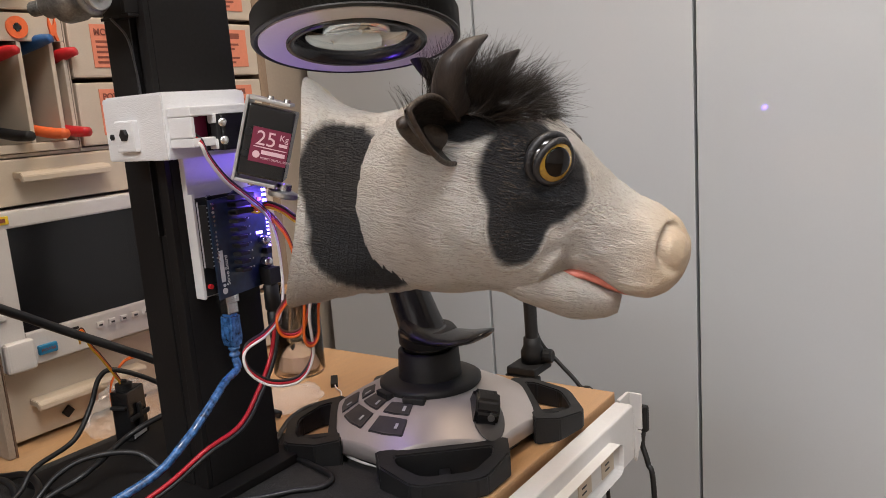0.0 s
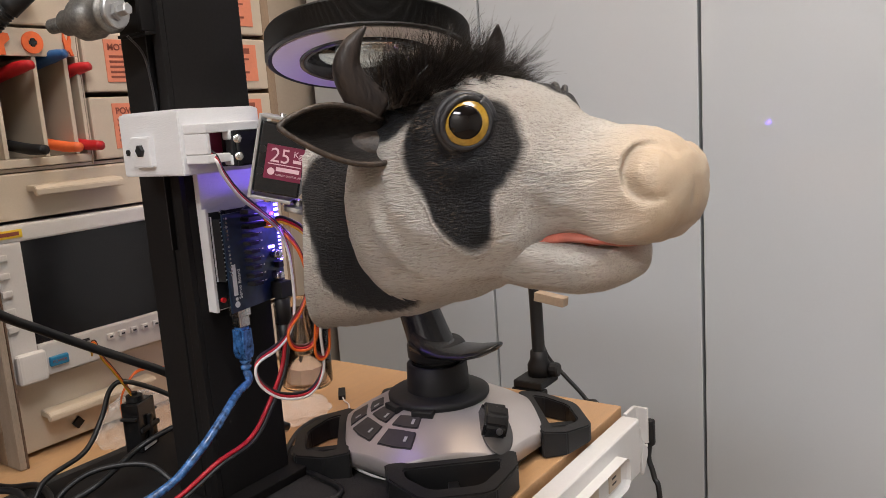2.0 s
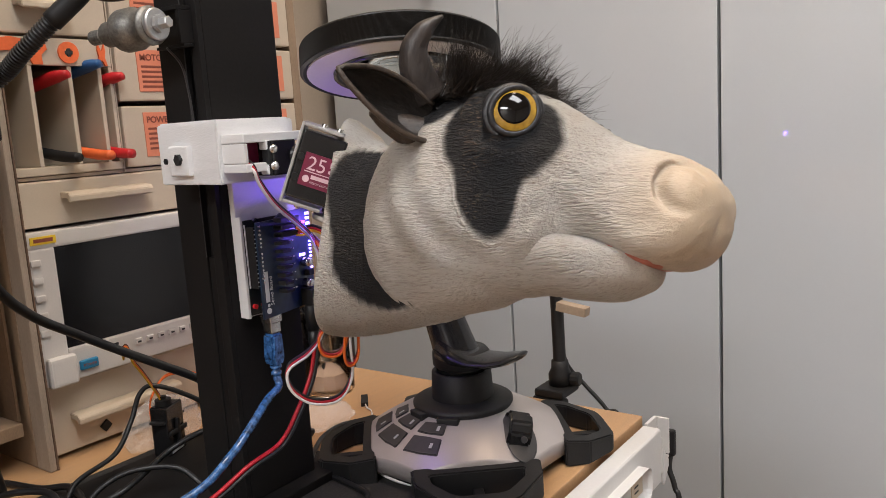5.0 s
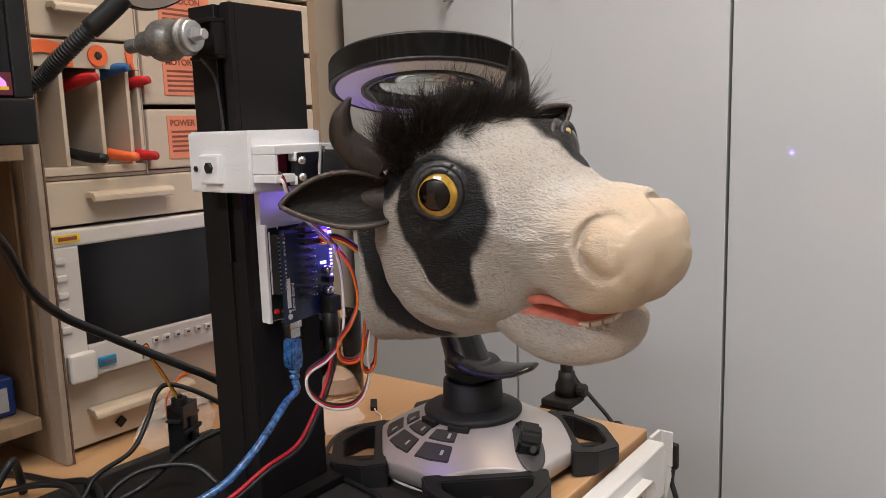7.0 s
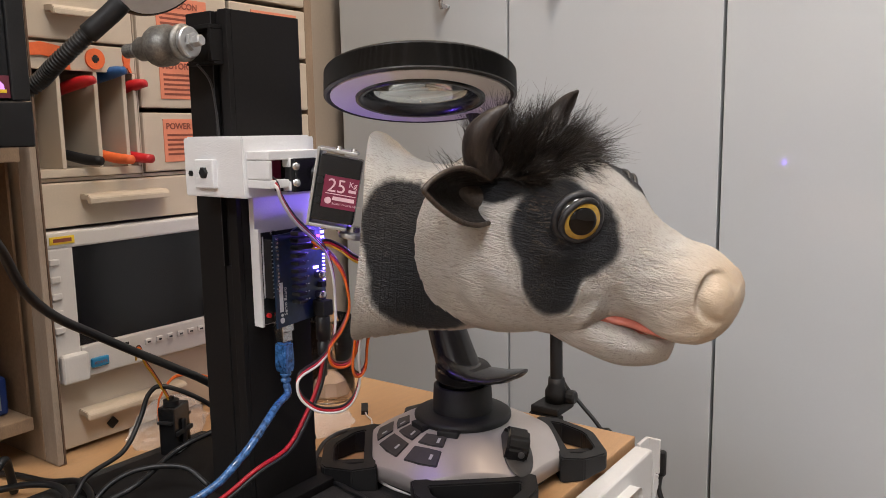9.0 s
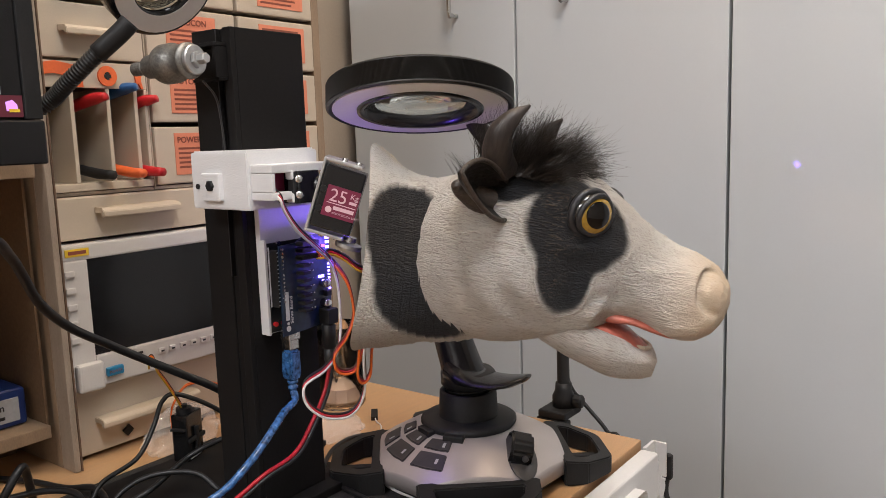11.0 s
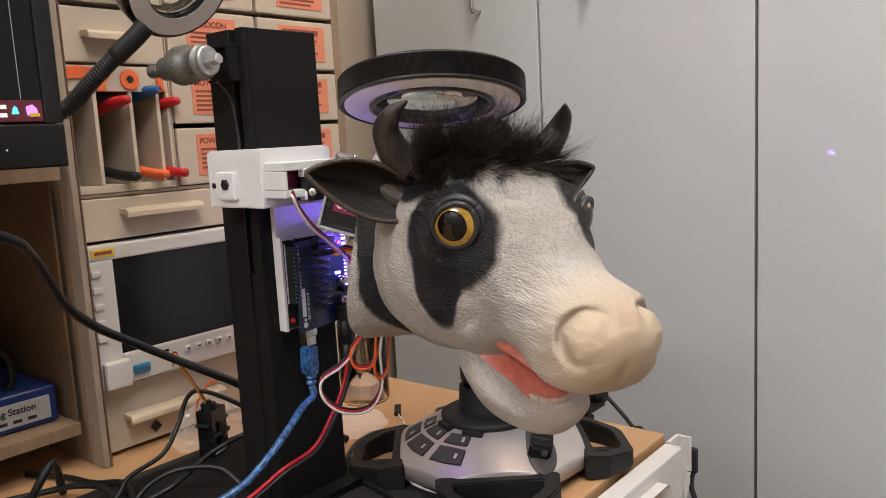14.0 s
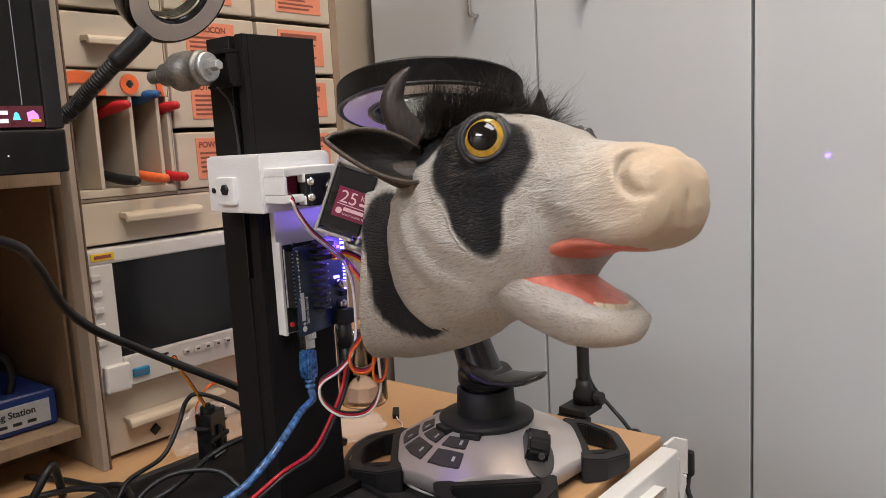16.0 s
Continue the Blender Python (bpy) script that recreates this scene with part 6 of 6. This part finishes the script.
for s in (1, -1):
    bump_at(jp, (s * 0.022 - 0.008, 0.160, -0.0530), (0.008, 0.030, 0.006), 0.0030, (s, 0, 0.5))
wrinkle(jp, 0.0006, 9, (90, 60, 110))
hinged = Matrix.Translation(-HINGE)
jp = jp - np.array(HINGE)
jaw_skin = skin_material("painted_jaw_latex", [((0, -5, 0), (0.1, 0.1, 0.1), 0)], (0.075, 0.125))
part("jaw_skin", grid_mesh(jp, 70, 72), jaw_skin, jaw, "white latex lower jaw", True)
rows = [(0.106, -0.030, -0.060, 0.018, 0.5, -0.002), (0.118, -0.0285, -0.060, 0.0240, 0.5, -0.002), (0.130, -0.0320, -0.060, 0.0270, 0.5, -0.004), (0.142, -0.0378, -0.060, 0.0285, 0.5, -0.006), (0.158, -0.0425, -0.062, 0.0250, 0.5, -0.008), (0.169, -0.0468, -0.062, 0.0175, 0.5, -0.009), (0.1755, -0.0498, -0.060, 0.0085, 0.5, -0.010)]
part("tongue_bed", grid_mesh(body_of_rows(rows, 24, 32) - np.array(HINGE), 24, 32), "mouth", jaw, "red-pink inner mouth", True)
for k in range(8):
    a = radians(-70 + 20 * k)
    x, y = -0.010 + 0.0160 * math.sin(a), 0.1575 + 0.0165 * math.cos(a)
    part("tooth", box((-0.0028, -0.0014, -0.004), (0.0028, 0.0014, 0.0016), 0.0010, 2, m=Matrix.Translation(V(x, y, -0.0485) - HINGE) @ Matrix.Rotation(-a, 4, "Z")), "teeth", jaw)

# ---- neck sleeve, which follows the head only in part ----
a = np.linspace(0, 2 * math.pi, 96, endpoint=False)


def neck_ring(f, thin=1.0):
    """One ring of the sleeve: f runs from its open end to the head."""
    at = np.array([f])
    top = float(smooth_interp(at, [0, 0.25, 0.5, 0.75, 1], [0.024, 0.0140, 0.0150, 0.024, 0.022])[0])
    bot = float(smooth_interp(at, [0, 0.25, 0.5, 0.75, 1], [-0.121, -0.109, -0.097, -0.088, -0.076])[0])
    ytop = float(np.interp(f, [0, 1], [-0.042, 0.060]))
    ybot = float(np.interp(f, [0, 1], [-0.016, 0.070]))
    w = float(smooth_interp(at, [0, 0.3, 0.6, 0.85, 1], [0.052, 0.0475, 0.0460, 0.0455, 0.043])[0])
    zm, hh = (top + bot) / 2, (top - bot) / 2
    ring = np.zeros((96, 3))
    for k, aa in enumerate(a):
        c, s = math.cos(aa), math.sin(aa)
        c, s = math.copysign(abs(c) ** 0.85, c), math.copysign(abs(s) ** 0.85, s)
        g = (s + 1) / 2
        ring[k] = (w * c * thin, ybot + (ytop - ybot) * g + 0.019 * c * c * (1 - f), zm + hh * s * thin)
    return ring


FOLDS = 14
NECK = [(k / FOLDS, min(1.0, (k + 1) / FOLDS + 0.045), 0.95 * k / (FOLDS - 1)) for k in range(FOLDS)]  # from, to, way from the rim's pose to the head's
folds = []
for f0, f1, share in NECK:
    fold = new("neck_fold")
    fold.parent = head
    fold.empty_display_size = 0.01
    n = 10
    outer = np.concatenate([neck_ring(f, 1.0 - (0.022 * max(0, (f - f1 + 0.05) / 0.05) if f1 < 1 else 0)) for f in np.linspace(f0, f1, n)])
    wrinkle(outer, 0.0011, 21, (45, 60, 50))
    inner = np.concatenate([neck_ring(f, 0.945) for f in np.linspace(f0, f1, n)])
    bm = merge(grid_mesh(outer, n, 96, False, False), grid_mesh(inner, n, 96, False, False))
    bm.verts.ensure_lookup_table()
    for base in (0, (n - 1) * 96):
        for k in range(96):
            bm.faces.new((bm.verts[base + k], bm.verts[base + (k + 1) % 96], bm.verts[n * 96 + base + (k + 1) % 96], bm.verts[n * 96 + base + k]))
    part("neck_skin", bm, neck_skin, fold, "white latex neck with a large black patch", True)
    folds.append((fold, share))

# ---- the second servo, in its bracket, ahead of the neck ----
servo2 = new("pan_servo")
servo2.empty_display_size = 0.01
servo2.scale = (1.10, 1.10, 1.10)
tagged(servo2, "black digital servo with a maroon label in an aluminium bracket", "servo")
# own space: x along the face, y up, z towards the viewer of the label
part("case", box((-0.018, -0.0195, -0.010), (0.0075, 0.0195, 0.010), 0.0012), "black_gloss", servo2)
part("label_card", box((-0.0132, -0.0110, 0.0100), (0.0073, 0.0080, 0.0104), 0), "maroon", servo2, "maroon label with pale print")
words("label_number", "25", 0.0112, pose(-0.0110, -0.0014, 0.0106), "pinktext", servo2, "pale outlined number")
words("label_unit", "Kg", 0.0046, pose(0.0016, 0.0028, 0.0106), "pinktext", servo2)
words("label_line", "ROBOT DIGITAL SERVO", 0.0016, pose(-0.0068, -0.0088, 0.0106), "pinktext", servo2)
part("label_bar", box((-0.0068, -0.0062, 0.0104), (0.0060, -0.0040, 0.0106), 0), "pinktext", servo2)
part("label_bar", box((0.0018, -0.0005, 0.0104), (0.0064, 0.0012, 0.0106), 0), "pinktext", servo2)
part("label_rule", box((-0.0115, -0.0028, 0.0104), (0.0065, -0.0023, 0.0106), 0), "pinktext", servo2)
part("maker_disc", turned([(0.0020, 0.0), (0.0020, 0.0002)], (-0.0094, -0.0068, 0.0104), (0, 0, 1), 20), "pinktext", servo2)
part("bracket_web", box((-0.0200, -0.0235, -0.011), (-0.0182, 0.0235, 0.011), 0.0005), "alu", servo2, "bent aluminium bracket")
part("bracket_flange", box((-0.0182, 0.0215, -0.011), (0.004, 0.0235, 0.011), 0.0005), "alu", servo2)
part("bracket_flange", box((-0.0182, -0.0235, -0.011), (0.004, -0.0215, 0.011), 0.0005), "alu", servo2)
part("horn_disc", turned([(0.0080, 0.0), (0.0085, 0.0010), (0.0085, 0.0030), (0.0060, 0.0040)], (0.008, -0.0285, 0), (0, 1, 0), 24), "alu", servo2)
part("horn_hub", turned([(0.004, 0.0), (0.004, 0.004)], (0.008, -0.0250, 0), (0, 1, 0), 16), "steel", servo2)
for x, y in ((-0.008, 0.0235), (0.001, 0.0235)):
    part("screw", turned([(0.0019, 0.0), (0.0017, 0.0018)], (x, y, 0.004), (0, 1, 0), 12), "steel", servo2)
for x in (-0.010, 0.000):
    part("screw", turned([(0.0019, 0.0), (0.0017, 0.0016)], (x, -0.0235, 0.004), (0, -1, 0), 12), "steel", servo2)
for y in (-0.006, 0.006):
    part("case_screw", turned([(0.0022, 0.0), (0.0020, 0.0008)], (-0.0156, y - 0.0015, 0.0100), (0, 0, 1), 12), "black", servo2)


# ---- movement ----
def turn(heading, pitch, roll):
    return pose(0, 0, 0, 0, 0, heading) @ pose(0, 0, 0, pitch) @ pose(0, 0, 0, 0, roll)


def motions():
    walk(head, [(t, Matrix.Translation((x, y, z)) @ turn(h, p, r)) for t, x, y, z, h, p, r, j in HEAD])
    walk(jaw, [(t, Matrix.Translation(HINGE) @ pose(0, 0, 0, -j)) for t, x, y, z, h, p, r, j in HEAD])
    for fold, s in folds:
        rows = []
        for t, x, y, z, h, p, r, j in HEAD:
            whole = Matrix.Translation((x, y, z)) @ turn(h, p, r)
            rim = (-0.0541 + 0.167 * (x + 0.0480), -0.2592 + 0.167 * (y + 0.2805), 0.2591 + 0.167 * (z - 0.2520), -86.1 + 0.494 * (h + 100), -12.1 + 0.369 * (p + 8), -12.4 + 0.642 * r)
            nx, ny, nz, nh, np_, nr = (a + s * (b - a) for a, b in zip(rim, (x, y, z, h, p, r)))
            rows.append((t, whole.inverted() @ Matrix.Translation((nx, ny, nz)) @ turn(nh, np_, nr)))
        walk(fold, rows)
    servo_rows = []
    for t, x, y, z, h, p, r, j in HEAD:
        lean = max(0.0, min(24.0, 16 - 0.75 * r))
        servo_rows.append((t, Matrix.Translation((-0.084, -0.3045, 0.2550)) @ Matrix.Rotation(radians(lean), 4, V(-0.57, 0.82, 0)) @ SERVO_FACE))
    walk(servo2, servo_rows)


SERVO_FACE = Matrix(((0.78, 0.0, 0.625, 0), (0.625, 0.0, -0.78, 0), (0, 1, 0, 0), (0, 0, 0, 1)))
motions()
